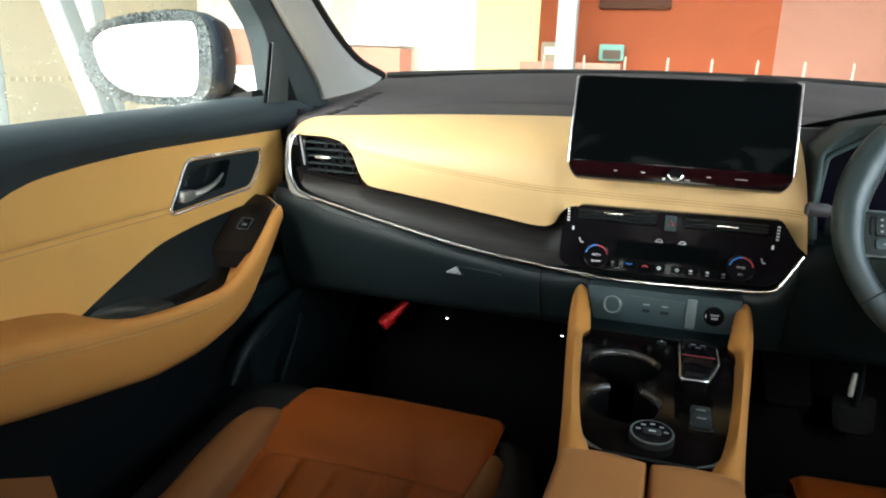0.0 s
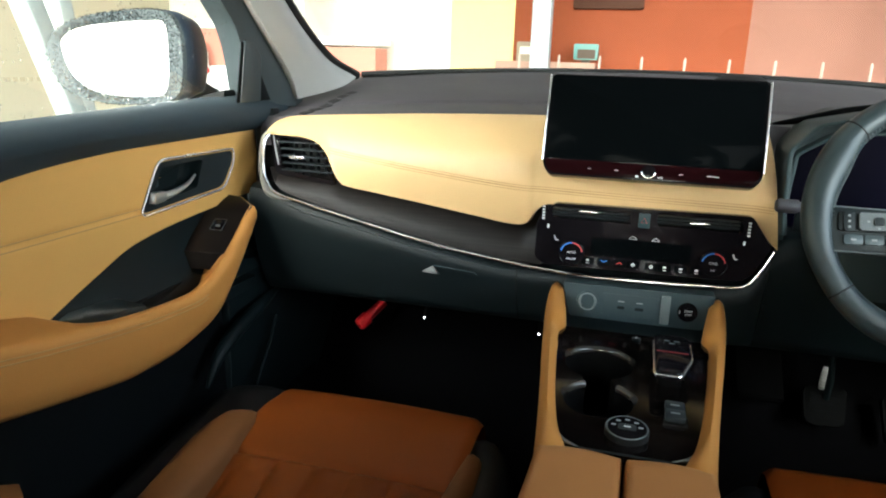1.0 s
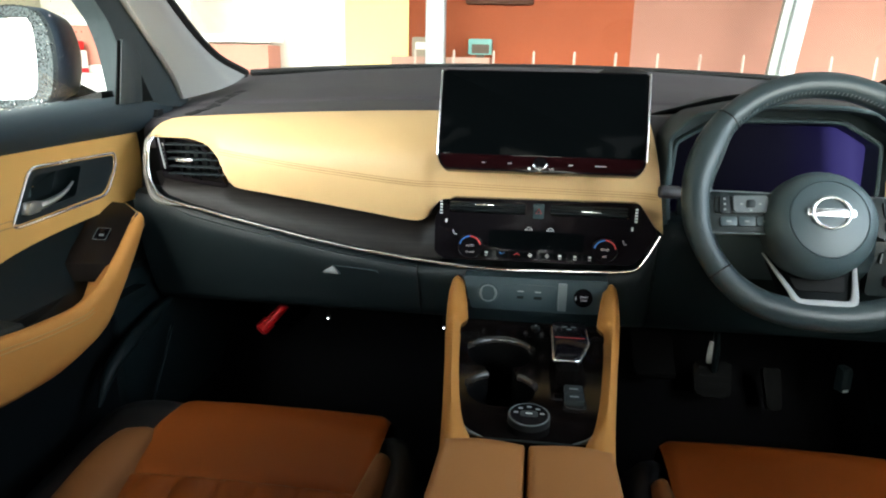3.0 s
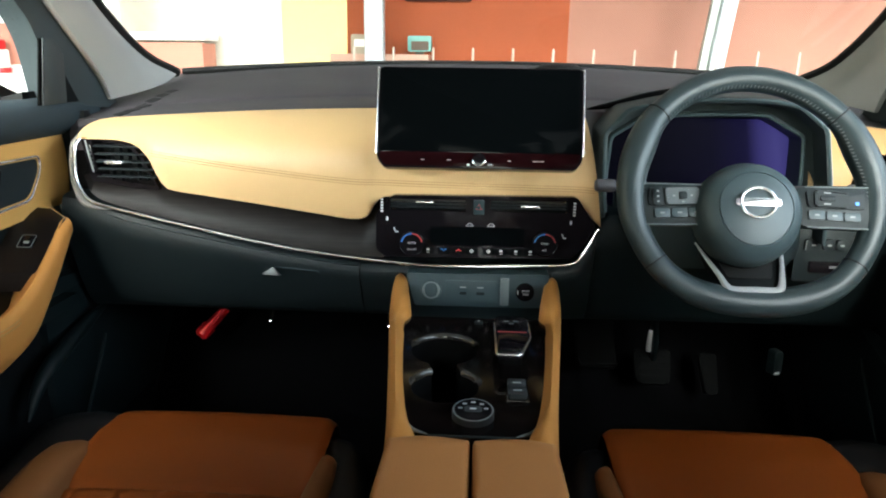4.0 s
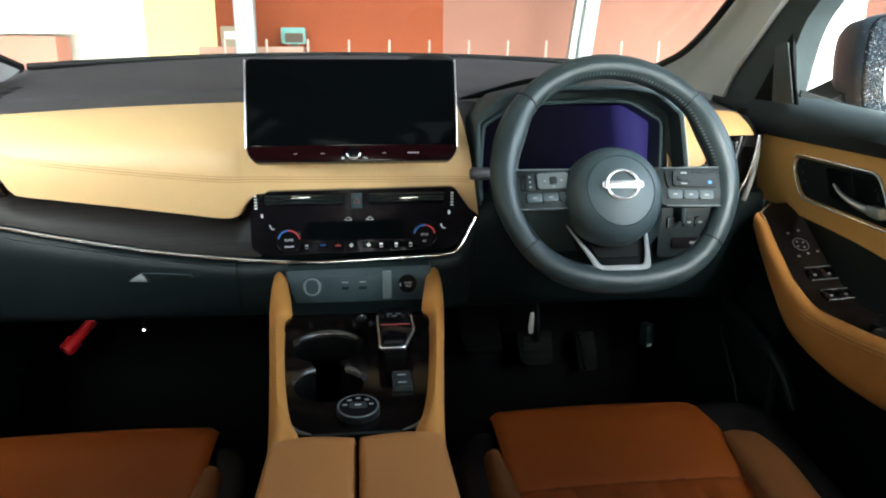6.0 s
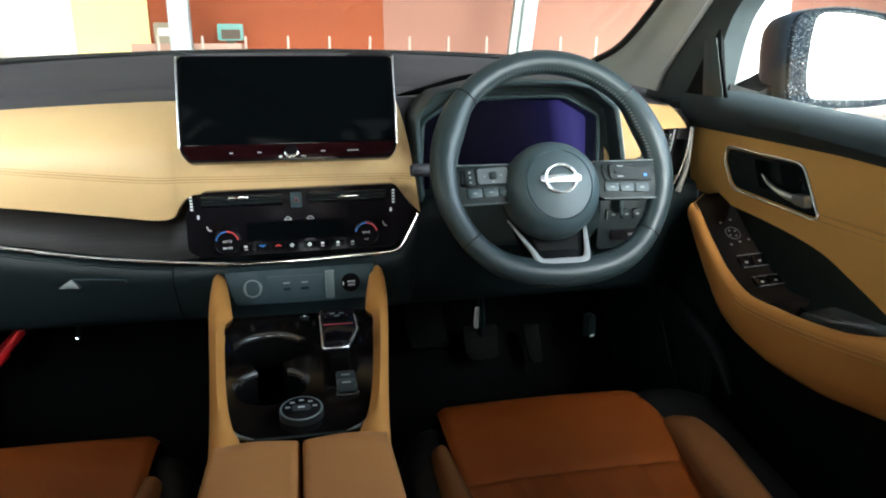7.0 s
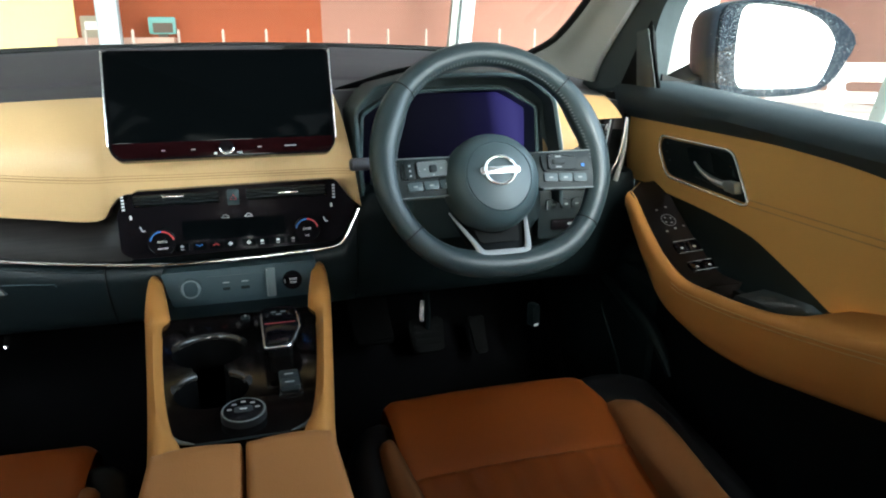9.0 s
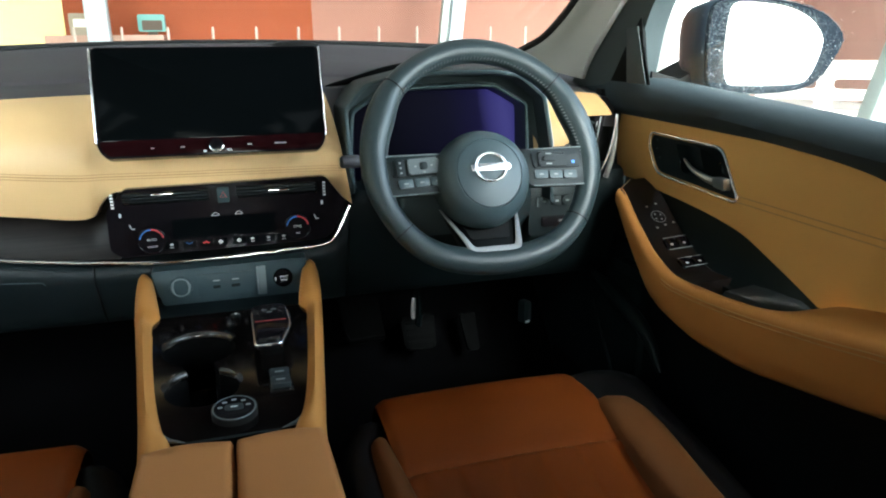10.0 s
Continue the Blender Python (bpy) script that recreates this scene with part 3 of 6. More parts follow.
for dz in (0.004, 0.0, -0.004):
    bm = bmesh.new()
    tube(bm, [pad_point(x, seam_z(x) + dz) for x in steps(-0.545, 0.185, 60)], 0.0005 if dz else 0.0007, 6)
    part("seam", bm, THREAD, pad_ob)

# wood band below the pad, down to the chrome strip
strip_z = curve([(-0.66, 0.83), (-0.655, 0.800), (-0.642, 0.766), (-0.620, 0.755), (-0.594, 0.747), (-0.457, 0.716), (-0.319, 0.689), (-0.250, 0.679), (-0.179, 0.672), (-0.085, 0.670), (0.102, 0.675), (0.158, 0.681)])


def wood(x, k):
    z1 = min(pad_low(x) + 0.006, 0.80)
    z0 = strip_z(x) + 0.002
    return Vector((x, 1.055 - 0.042 * k - 0.01 * math.sin(math.pi * k), z1 + (z0 - z1) * k))


part("wood_trim", surface(bmesh.new(), wood, steps(-0.655, -0.155, 50), steps(0, 1, 10), 0.02), WOOD, dash, "open-grained black wood trim")
strip = smooth_path([(-0.660, 1.024, 0.861), (-0.664, 1.012, 0.845), (-0.6645, 1.006, 0.80), (-0.652, 1.004, 0.769), (-0.635, 1.004, 0.7565), (-0.594, 1.004, 0.746), (-0.457, 1.006, 0.715), (-0.319, 1.006, 0.688), (-0.179, 1.004, 0.671), (-0.085, 0.99, 0.669), (0.0, 0.985, 0.671), (0.102, 0.985, 0.675), (0.152, 0.985, 0.679), (0.170, 0.985, 0.695), (0.193, 0.99, 0.737)], 8)
radii = [0.0023 + 0.0005 * min(1, 4 * i / len(strip)) for i in range(len(strip))]
bm = bmesh.new()
tube(bm, strip, radii, 8)
part("chrome_strip", bm, STRIP_CHROME, dash, "thin chrome strip under the wood")
END_SILVER = material("satin_silver_paint", (0.20, 0.19, 0.17), 0.45, vary=0.05, bump=0.03, grain=200, spec=0.4)
part("end_trim", tube(bmesh.new(), smooth_path([(-0.6670, 1.030, 0.866), (-0.6705, 1.018, 0.845), (-0.6715, 1.012, 0.80), (-0.662, 1.010, 0.762), (-0.640, 1.010, 0.7495), (-0.612, 1.010, 0.745)], 6), [0.0012, 0.0024, 0.0034, 0.0042] + [0.0052] * 13 + [0.0056, 0.0060, 0.0062, 0.0062, 0.0060, 0.0056, 0.0050, 0.0044, 0.0038, 0.0032, 0.0026, 0.0020, 0.0014, 0.0008], 10), END_SILVER, dash, "satin silver end of the dashboard trim")


# lower dashboard
low_top = curve([(-0.70, 0.77), (-0.642, 0.758), (-0.594, 0.741), (-0.457, 0.710), (-0.319, 0.683), (-0.179, 0.666), (0.16, 0.672), (0.21, 0.76), (0.70, 0.77)])


def lower(x, k):
    z = low_top(x)
    y, dz = lower_y(k), lower_z(k)
    return Vector((x, y, z + (0.545 - z) * dz))


lower_y = curve([(0, 1.06), (0.06, 1.022), (0.2, 1.012), (0.45, 1.03), (0.75, 1.07), (0.85, 1.10), (1, 1.32)])
lower_z = curve([(0, 0), (0.06, 0.02), (0.2, 0.16), (0.45, 0.5), (0.75, 0.92), (0.85, 1.0), (1, 1.02)])
part("lower_panel", surface(bmesh.new(), lower, steps(-0.70, 0.192, 40), steps(0, 1, 26), 0.01), SOFT_BLACK, dash)
# driver's side of the same panel, in darker plastic for its shade
part("knee_panel", surface(bmesh.new(), lower, steps(0.194, 0.70, 26), steps(0, 1, 26), 0.01), PLASTIC, dash)

glove = part("glove_box", surface(bmesh.new(), lambda x, k: lower(x, k) + Vector((0, -0.004, 0.001)), steps(-0.622, -0.196, 30), steps(0.13, 0.74, 14), 0.012), SOFT_BLACK, dash, "closed black glove box lid")
hz = facing(-0.310, 1.019, 0.644, 8)
part("handle", plate(bmesh.new(), rounded([(-0.052, 0.006), (-0.03, 0.013), (0.044, 0.006), (0.046, -0.006), (-0.03, -0.010)], 0.003), hz, 0.012, 0.002), PIANO, glove, "dark glove box handle")
part("handle_tip", plate(bmesh.new(), rounded([(-0.052, -0.004), (-0.032, 0.009), (-0.020, -0.006)], 0.002), facing(-0.310, 1.004, 0.645, 12), 0.012, 0.001), material("pewter_plastic", (0.026, 0.030, 0.031), 0.35), glove, "silver corner of the handle")
part("handle_edge", tube(bmesh.new(), [facing(-0.310, 1.0065, 0.645, 10) @ Vector(q) for q in ((-0.030, 0.008, 0), (0.0, 0.0065, 0), (0.044, 0.003, 0), (0.047, -0.001, 0))], 0.0009, 6), GREY_PLASTIC, glove, "thin edge of the handle recess")
bm = bmesh.new()
tube(bm, [lower(-0.196, k) + Vector((0, -0.003, 0)) for k in steps(0.05, 0.74, 12)], 0.0016, 6)
part("gap", bm, RUBBER, glove)


sensor = thing("dash_sensor", "flat black sensor cover on the dashboard top", "sensor cover", (0.165, 1.44, 0.965))
bm = bmesh.new()
loft(bm, [[Vector((0.165 + q.x, 1.44 + q.y, z)) for q in circle(1.0, 24) for q in [Vector((q.x * a, q.y * b))]] for a, b, z in ((0.052, 0.04, 0.955), (0.05, 0.038, 0.981), (0.036, 0.028, 0.988), (0.01, 0.008, 0.990))])
part("cover", bm, RUBBER, sensor)

# ---- air vents at the ends ----
def side_vent(s, label, inset):
    """An end vent; inset narrows it on its inner side."""
    ob = thing("air_vent", label, "air vent", (s * -0.6, 1.02, 0.79), group="side air vents")
    out = [(s * x, z) for x, z in ((-0.660, 0.864), (-0.578 - inset * 0.6, 0.854), (-0.557 - inset, 0.832), (-0.532 - inset, 0.776), (-0.58 - inset * 0.5, 0.782), (-0.648, 0.790))]
    inner = [(s * x, z) for x, z in ((-0.641, 0.859), (-0.582 - inset * 0.7, 0.850), (-0.561 - inset, 0.830), (-0.539 - inset, 0.784), (-0.585 - inset * 0.5, 0.789), (-0.632, 0.798))]
    bm = bmesh.new()
    holed_plate(bm, rounded(out, 0.006), [rounded(inner, 0.004)], facing(0, 1.024, 0), 0.03)
    part("frame", bm, PIANO, ob, "gloss black vent frame")
    bm = bmesh.new()
    plate(bm, rounded(out, 0.006), facing(0, 1.062, 0), 0.01)
    part("backing", bm, RUBBER, ob)
    for i in range(5):
        z = 0.846 - 0.0125 * i
        x0, x1 = -0.645 + 0.002 * i, (-0.562, -0.551, -0.546, -0.541, -0.537)[i] - inset
        bm = bmesh.new()
        plate(bm, rect(x1 - x0, 0.0022, 0.0008, 2), facing(s * (x1 + x0) / 2, 1.021, z + 0.002, -6), 0.011)
        blade = part("slat", bm, DARK_KEY, ob)
        if i == 2:
            part("tab", plate(bmesh.new(), rect(0.030, 0.005, 0.0015), facing(s * (-0.603 - inset * 0.4), 1.014, z + 0.002), 0.008, 0.001), CHROME, blade, "chrome tab on the slat")
    for i in range(6 if not inset else 4):
        bm = bmesh.new()
        plate(bm, rect(0.0018, 0.062), facing(s * (-0.618 + 0.015 * i), 1.036, 0.822), 0.012)
        part("fin", bm, PLASTIC, ob)
    bm = bmesh.new()
    plate(bm, rounded([(s * x, z) for x, z in ((-0.652, 0.853), (-0.640, 0.851), (-0.634, 0.806), (-0.643, 0.803))], 0.003), facing(0, 1.019, 0), 0.006, 0.001)
    wheel = part("thumb_wheel", bm, PIANO, ob)
    part("divider", tube(bmesh.new(), [(s * x, 1.0165, z) for x, z in ((-0.648, 0.859), (-0.6445, 0.835), (-0.639, 0.807))], 0.0011, 6), SILVER, ob, "thin silver divider")
    for i in range(5):
        bar("mark", 0.0032, 0.0016, facing(s * (-0.6445 + 0.0012 * i), 1.0183, 0.842 - 0.0065 * i), DIM_MARK, wheel)
    return ob


side_vent(1, "black slatted air vent with a chrome tab, passenger side", 0.0)
side_vent(-1, "black slatted air vent with a chrome tab, driver side", 0.045)

# ---- driver's side of the dashboard: binnacle, display, leather wedge ----
wedge_low = curve([(0.535, 0.765), (0.572, 0.772), (0.586, 0.80), (0.594, 0.835), (0.604, 0.852), (0.622, 0.860), (0.68, 0.861)])


def wedge(x, k):
    hi = Vector((x, 1.085, 0.905 - 0.10 * max(0, x - 0.56)))
    lo = Vector((x, 1.02, wedge_low(x)))
    q = min(k, 1)
    p = hi.lerp(lo, q)
    p.y -= math.sin(math.pi * q) * (hi.z - lo.z) * 0.22
    if k > 1:
        p.y += 0.1 * (k - 1)
    return p


part("leather_wedge", surface(bmesh.new(), wedge, steps(0.520, 0.672, 30), steps(0, 1, 14) + [1.1, 1.3]), SHADED_TAN, dash, "tan leather pad beside the display, darkened as if shaded", sharp=60)
right_end = smooth_path([(0.669, 1.002, 0.863), (0.6650, 1.0, 0.827), (0.658, 1.0, 0.797), (0.646, 1.002, 0.766)], 6)
part("chrome_strip", tube(bmesh.new(), right_end, [0.0014] * 6 + [0.0018] * 9 + [0.0017, 0.0015, 0.0012, 0.0008], 8), CHROME, dash, "thin chrome strip beside the vent")
part("end_trim", tube(bmesh.new(), [p + Vector((0.0055 + 0.0004 * i, 0.006, -0.0008 * i)) for i, p in enumerate(right_end)], [0.0026 + 0.00013 * i for i in range(len(right_end))], 10), END_SILVER, dash, "satin silver end of the dashboard trim")

hood = [(0.197, 0.765), (0.192, 0.80), (0.189, 0.890), (0.222, 0.927), (0.293, 0.943), (0.375, 0.945), (0.439, 0.944), (0.482, 0.936), (0.525, 0.902), (0.541, 0.82), (0.545, 0.72)]
inner = [(0.204, 0.75), (0.204, 0.82), (0.208, 0.881), (0.256, 0.911), (0.310, 0.916), (0.375, 0.918), (0.420, 0.918), (0.448, 0.917), (0.506, 0.885), (0.510, 0.82), (0.510, 0.75)]
cluster = thing("instrument_display", "purple-lit instrument display under a black hood", "instrument display", (0.37, 1.0, 0.75))


def ring(pts, y, grow=0.0, dz=0.0):
    c = Vector((0.37, 0, 0.83))
    return [Vector((x, y, z + dz)) + (Vector((x, 0, z)) - c).normalized() * grow for x, z in pts]


def flow(pts):
    out = [pts[0]]
    for a, b, c in zip(pts, pts[1:], pts[2:]):
        a, b, c = Vector(a), Vector(b), Vector(c)
        s, e = b + (a - b).normalized() * 0.007, b + (c - b).normalized() * 0.007
        out += [tuple(s), tuple((s + e) / 4 + b / 2), tuple(e)]
    return out + [pts[-1]]


bm = bmesh.new()
O, I = flow(hood), flow(inner)
loft(bm, [ring(O, 1.36, 0.0, 0.0), ring(O, 1.2, 0.002, -0.004), ring(O, 1.05, 0.002), ring(O, 0.985, 0.0), ring(O, 0.979, -0.003), ring(O, 0.980, -0.007), ring(O, 1.015, -0.012)], closed=False)
part("hood", bm, COWL, cluster, "matt black display hood", sharp=50)
bm = bmesh.new()
loft(bm, [ring(O, 1.014, -0.011), ring(I, 1.026, 0.006), ring(I, 1.020, 0.002), ring(I, 1.021, -0.003), ring(I, 1.058, -0.007)], closed=False)
part("bezel", bm, COWL, cluster, "stepped dark grey bezel", sharp=50)
# shadow line behind the hood, built as a matt black tube
part("hood_gap", tube(bmesh.new(), smooth_path([(0.176, 1.090, 0.918), (0.222, 1.085, 0.927), (0.275, 1.080, 0.941), (0.310, 1.076, 0.949), (0.345, 1.072, 0.953), (0.385, 1.070, 0.954)], 4), [0.001 + 0.008 * math.sin(math.pi * min(1, i / 16)) ** 0.7 if i < 8 else 0.009 - 0.006 * (i - 8) / 12 for i in range(21)], 8, squash=0.8), MATT_BLACK, cluster, "matt black tube for the shadow behind the hood")
part("hood_lip", tube(bmesh.new(), ring(O, 0.981, -0.003), 0.0032, 8), GREY_PLASTIC, cluster, "grey lip of the hood")
part("bezel_lip", tube(bmesh.new(), ring(I, 1.021, 0.000), 0.0034, 8), GREY_PLASTIC, cluster)
scr = [(0.215, 0.765), (0.215, 0.877), (0.262, 0.903), (0.302, 0.909), (0.453, 0.908), (0.500, 0.880), (0.504, 0.765)]
DISPLAY = glowing("purple_display_sheen", (0.05, 0.035, 0.17), 0.028)
dn, dl = DISPLAY.node_tree.nodes, DISPLAY.node_tree.links
b = dn["Principled BSDF"]
tc, mp, gr, cr = dn.new("ShaderNodeTexCoord"), dn.new("ShaderNodeMapping"), dn.new("ShaderNodeTexGradient"), dn.new("ShaderNodeValToRGB")
mp.inputs["Location"].default_value, mp.inputs["Scale"].default_value = (-1.61, 0, 1.2), (4.2, 0, -1.6)
mp.inputs["Rotation"].default_value = (0, radians(-24), 0)
# the brighter band to the right is a reflection painted into the glow
for at, c in ((0.0, (0.0012, 0.0009, 0.005)), (0.40, (0.0045, 0.003, 0.020)), (0.62, (0.014, 0.010, 0.060)), (0.70, (0.075, 0.058, 0.28)), (0.80, (0.12, 0.095, 0.40)), (1.0, (0.05, 0.038, 0.19))):
    e = cr.color_ramp.elements.new(at) if 0 < at < 1 else cr.color_ramp.elements[-1 if at else 0]
    e.color = (*c, 1)
dl.new(tc.outputs["Object"], mp.inputs["Vector"])
dl.new(mp.outputs["Vector"], gr.inputs["Vector"])
dl.new(gr.outputs["Color"], cr.inputs["Fac"])
dl.new(cr.outputs["Color"], b.inputs["Emission Color"])
dl.remove(b.inputs["Base Color"].links[0])
b.inputs["Base Color"].default_value = (0.002, 0.002, 0.003, 1)
b.inputs["Roughness"].default_value, b.inputs["Specular IOR Level"].default_value = 0.12, 0.012
part("screen", plate(bmesh.new(), rounded(scr, 0.006), facing(0, 1.058, 0), 0.01), DISPLAY, cluster, "dark purple glowing display with a painted reflection band")
bm = bmesh.new()
plate(bm, [(0.225, 0.70), (0.505, 0.70), (0.505, 0.79), (0.225, 0.79)], facing(0, 1.05, 0), 0.02)
part("base", bm, PLASTIC, cluster)
bm = bmesh.new()
tube(bm, [Vector((x, 0.984, z)) for x, z in flow([(0.482, 0.934), (0.525, 0.900), (0.541, 0.82), (0.544, 0.75)])], 0.0026, 6)
part("trim_edge", bm, PILLAR, cluster, "thin grey edge of the hood")

switches = thing("switch_panel", "black switch panel below the side vent", "switch panel", (0.555, 1.0, 0.70))
part("backing", plate(bmesh.new(), rounded([(0.512, 0.655), (0.605, 0.655), (0.615, 0.748), (0.512, 0.748)], 0.006), facing(0, 1.006, 0), 0.02, 0.002), SOFT_BLACK, switches)
for x, w in ((0.537, 0.024), (0.5615, 0.0185), (0.5815, 0.0185)):
    k = part("switch", plate(bmesh.new(), rect(w, 0.018, 0.003 if w > 0.02 else 0.006), facing(x, 1.0, 0.717), 0.01, 0.002), DARK_KEY, switches)
    bar("mark", 0.006, 0.003, facing(x, 0.9995, 0.717), DIM_MARK, k)
part("edge", tube(bmesh.new(), [(0.5245, 0.9995, 0.709), (0.5245, 0.9995, 0.725)], 0.0012, 6), LIGHT_GREY, switches)
part("lever", plate(bmesh.new(), rect(0.050, 0.018, 0.003), facing(0.560, 1.0, 0.680), 0.01, 0.002), PIANO, switches)
bar("mark", 0.012, 0.004, facing(0.572, 0.9995, 0.681), DIM_MARK, switches)

# ---- infotainment screen ----
info = thing("infotainment_screen", "wide switched-off touchscreen with a strip of buttons", "screen", (0, 1.0, 0.82))
sm = facing(0, 0.977, 0.910, 18)
part("housing", plate(bmesh.new(), rounded([(-0.157, -0.064), (-0.147, -0.079), (0.147, -0.079), (0.157, -0.064), (0.158, 0.077), (-0.158, 0.077)], 0.008), sm, 0.022, 0.003), PIANO, info, "gloss black housing")
part("glass", plate(bmesh.new(), rect(0.306, 0.128, 0.003), sm @ pose(0, 0.0105, 0.0012), 0.003, 0.0006), SCREEN, info, "switched-off dark glass")
strip_ob = part("button_strip", plate(bmesh.new(), rounded([(-0.153, -0.0545), (-0.152, -0.0640), (-0.144, -0.0755), (0.144, -0.0755), (0.152, -0.0640), (0.153, -0.0545)], 0.005), sm @ pose(0, 0, 0.0010), 0.003, 0.0006), SCREEN_STRIP, info, "dark red gloss button strip")
for sx in (-1, 1):
    part("side_trim", plate(bmesh.new(), rect(0.0028, 0.134, 0.001), sm @ pose(sx * 0.1575, 0.009, 0.0022), 0.016, 0.0006), CHROME, info, "chrome edge")
bm = bmesh.new()
plate(bm, circle(0.0098, 32), sm @ pose(0, -0.0655, 0.009), 0.009, 0.002)
knob = part("knob", bm, PIANO, strip_ob, "volume knob")
bm = bmesh.new()
tube(bm, [sm @ Vector((0.0100 * math.cos(a), -0.0655 + 0.0100 * math.sin(a), 0.008)) for a in steps(math.pi * 1.08, math.pi * 1.92, 16)], 0.0014, 6)
part("ring", bm, CHROME, knob, "chrome ring")
for x, w in ((-0.086, 0.005), (-0.046, 0.006), (0.046, 0.006), (0.090, 0.017)):
    bar("mark", w, 0.0013, sm @ pose(x, -0.0665, 0.0014), SOFT_MARK, strip_ob)
bar("mark", 0.004, 0.003, sm @ pose(-0.016, -0.0735, 0.0014), WHITE_MARK, strip_ob)
lettering("lettering", "VOL", 0.0042, sm @ pose(0.0175, -0.0735, 0.0014), WHITE_MARK, strip_ob)

# ---- climate panel ----
clim = thing("climate_panel", "gloss black climate panel with vents, knobs and keys", "control panel", (0, 0.98, 0.685))
out = [(-0.136, 0.786), (-0.162, 0.756), (-0.163, 0.696), (-0.147, 0.684), (0.150, 0.688), (0.166, 0.702), (0.187, 0.744), (0.156, 0.789)]
gap_l = rect(0.122, 0.0175, 0.003)
bm = bmesh.new()
holed_plate(bm, rounded(out, 0.007, 5), [[q + Vector((-0.078, 0.7715)) for q in gap_l], [q + Vector((0.082, 0.7725)) for q in gap_l]], facing(0, 0.980, 0), 0.012)
part("fascia", bm, PIANO, clim, "piano black fascia")
part("backing", plate(bmesh.new(), rect(0.268, 0.022), facing(0.002, 1.005, 0.772), 0.004), RUBBER, clim)
for sx, zc in ((-1, 0.7715), (1, 0.7725)):
    vent = part("vent", plate(bmesh.new(), rect(0.12, 0.0016), facing(sx * 0.080, 0.984, zc + 0.0045), 0.014), DARK_KEY, clim)
    for dz in (-0.0055, -0.0005):
        part("slat", plate(bmesh.new(), rect(0.12, 0.0014), facing(sx * 0.080, 0.983, zc + dz), 0.014), DARK_KEY, vent)
    for i in range(8):
        part("fin", plate(bmesh.new(), rect(0.0012, 0.017), facing(sx * (0.03 + 0.014 * i), 0.997, zc), 0.008), PLASTIC, vent)
    part("tab", plate(bmesh.new(), rect(0.030, 0.0022, 0.0008), facing(sx * 0.083, 0.976, zc + (0.005 if sx < 0 else 0.0)), 0.008, 0.0006), CHROME, vent, "chrome tab")
    for i in range(5):
        bar("mark", 0.004, 0.0026, facing(sx * 0.1525, 0.9795, 0.779 - 0.0047 * i), WHITE_MARK, clim)
    bar("mark", 0.003, 0.006, facing(sx * 0.144 + 0.004 * (sx > 0), 0.9795, 0.748), WHITE_MARK, clim)
haz = part("hazard_button", plate(bmesh.new(), rect(0.017, 0.023, 0.002), facing(0.002, 0.976, 0.770), 0.008, 0.001), GREY_PLASTIC, clim, "grey hazard light button")
bm = bmesh.new()
tube(bm, [facing(0.002, 0.9755, 0.7695) @ Vector((0.0052 * math.cos(a), 0.0052 * math.sin(a), 0)) for a in (math.pi / 2, math.pi * 7 / 6, math.pi * 11 / 6)], 0.0007, 6, closed=True)
part("triangle", bm, RED_MARK, haz, "red triangle")
part("display", plate(bmesh.new(), rect(0.150, 0.030, 0.002), facing(0.0, 0.9794, 0.722), 0.002), SCREEN, clim, "dark display window")
for x in (-0.012, 0.022):
    bm = bmesh.new()
    tube(bm, [facing(x, 0.9795, 0.7405) @ Vector(q) for q in ((-0.0058, -0.0016, 0), (-0.0034, 0.0006, 0), (-0.0016, 0.0026, 0), (0.0016, 0.0026, 0), (0.004, 0.0006, 0), (0.0058, -0.0016, 0))], 0.00045, 5, closed=True)
    part("car_symbol", bm, WHITE_MARK, clim)
keys = [(-0.078, WHITE_MARK), (-0.053, BLUE_MARK), (-0.029, RED_MARK), (-0.008, WHITE_MARK), (0.019, WHITE_MARK), (0.039, WHITE_MARK), (0.063, WHITE_MARK), (0.086, WHITE_MARK)]
for i, (x, mk) in enumerate(keys):
    key = part("key", plate(bmesh.new(), rect(0.019, 0.011, 0.002), facing(x, 0.9785, 0.6975 + 0.00003 * i), 0.004, 0.0006), SCREEN, clim)
    bm = bmesh.new()
    if i in (1, 2):
        d = -1 if i == 1 else 1
        tube(bm, [facing(x, 0.978, 0.699) @ Vector(q) for q in ((-0.0045, -0.0013 * d, 0), (-0.0015, -0.0004 * d, 0), (0, 0.0013 * d, 0), (0.0015, -0.0004 * d, 0), (0.0045, -0.0013 * d, 0))], 0.0007, 5)
    elif i in (3, 4):
        for a in range(4):
            plate(bm, [Vector((x, 0.698)) + q + Vector((0.0019 * math.cos(a * 1.571), 0.0019 * math.sin(a * 1.571))) for q in circle(0.0012, 8)], facing(0, 0.978, 0), 0.0004)
    else:
        plate(bm, rect(0.0046, 0.0030, 0.0012), facing(x, 0.978, 0.699), 0.0004)
        plate(bm, rect(0.005, 0.0008), facing(x, 0.978, 0.6945), 0.0004)
    part("symbol", bm, mk, key)
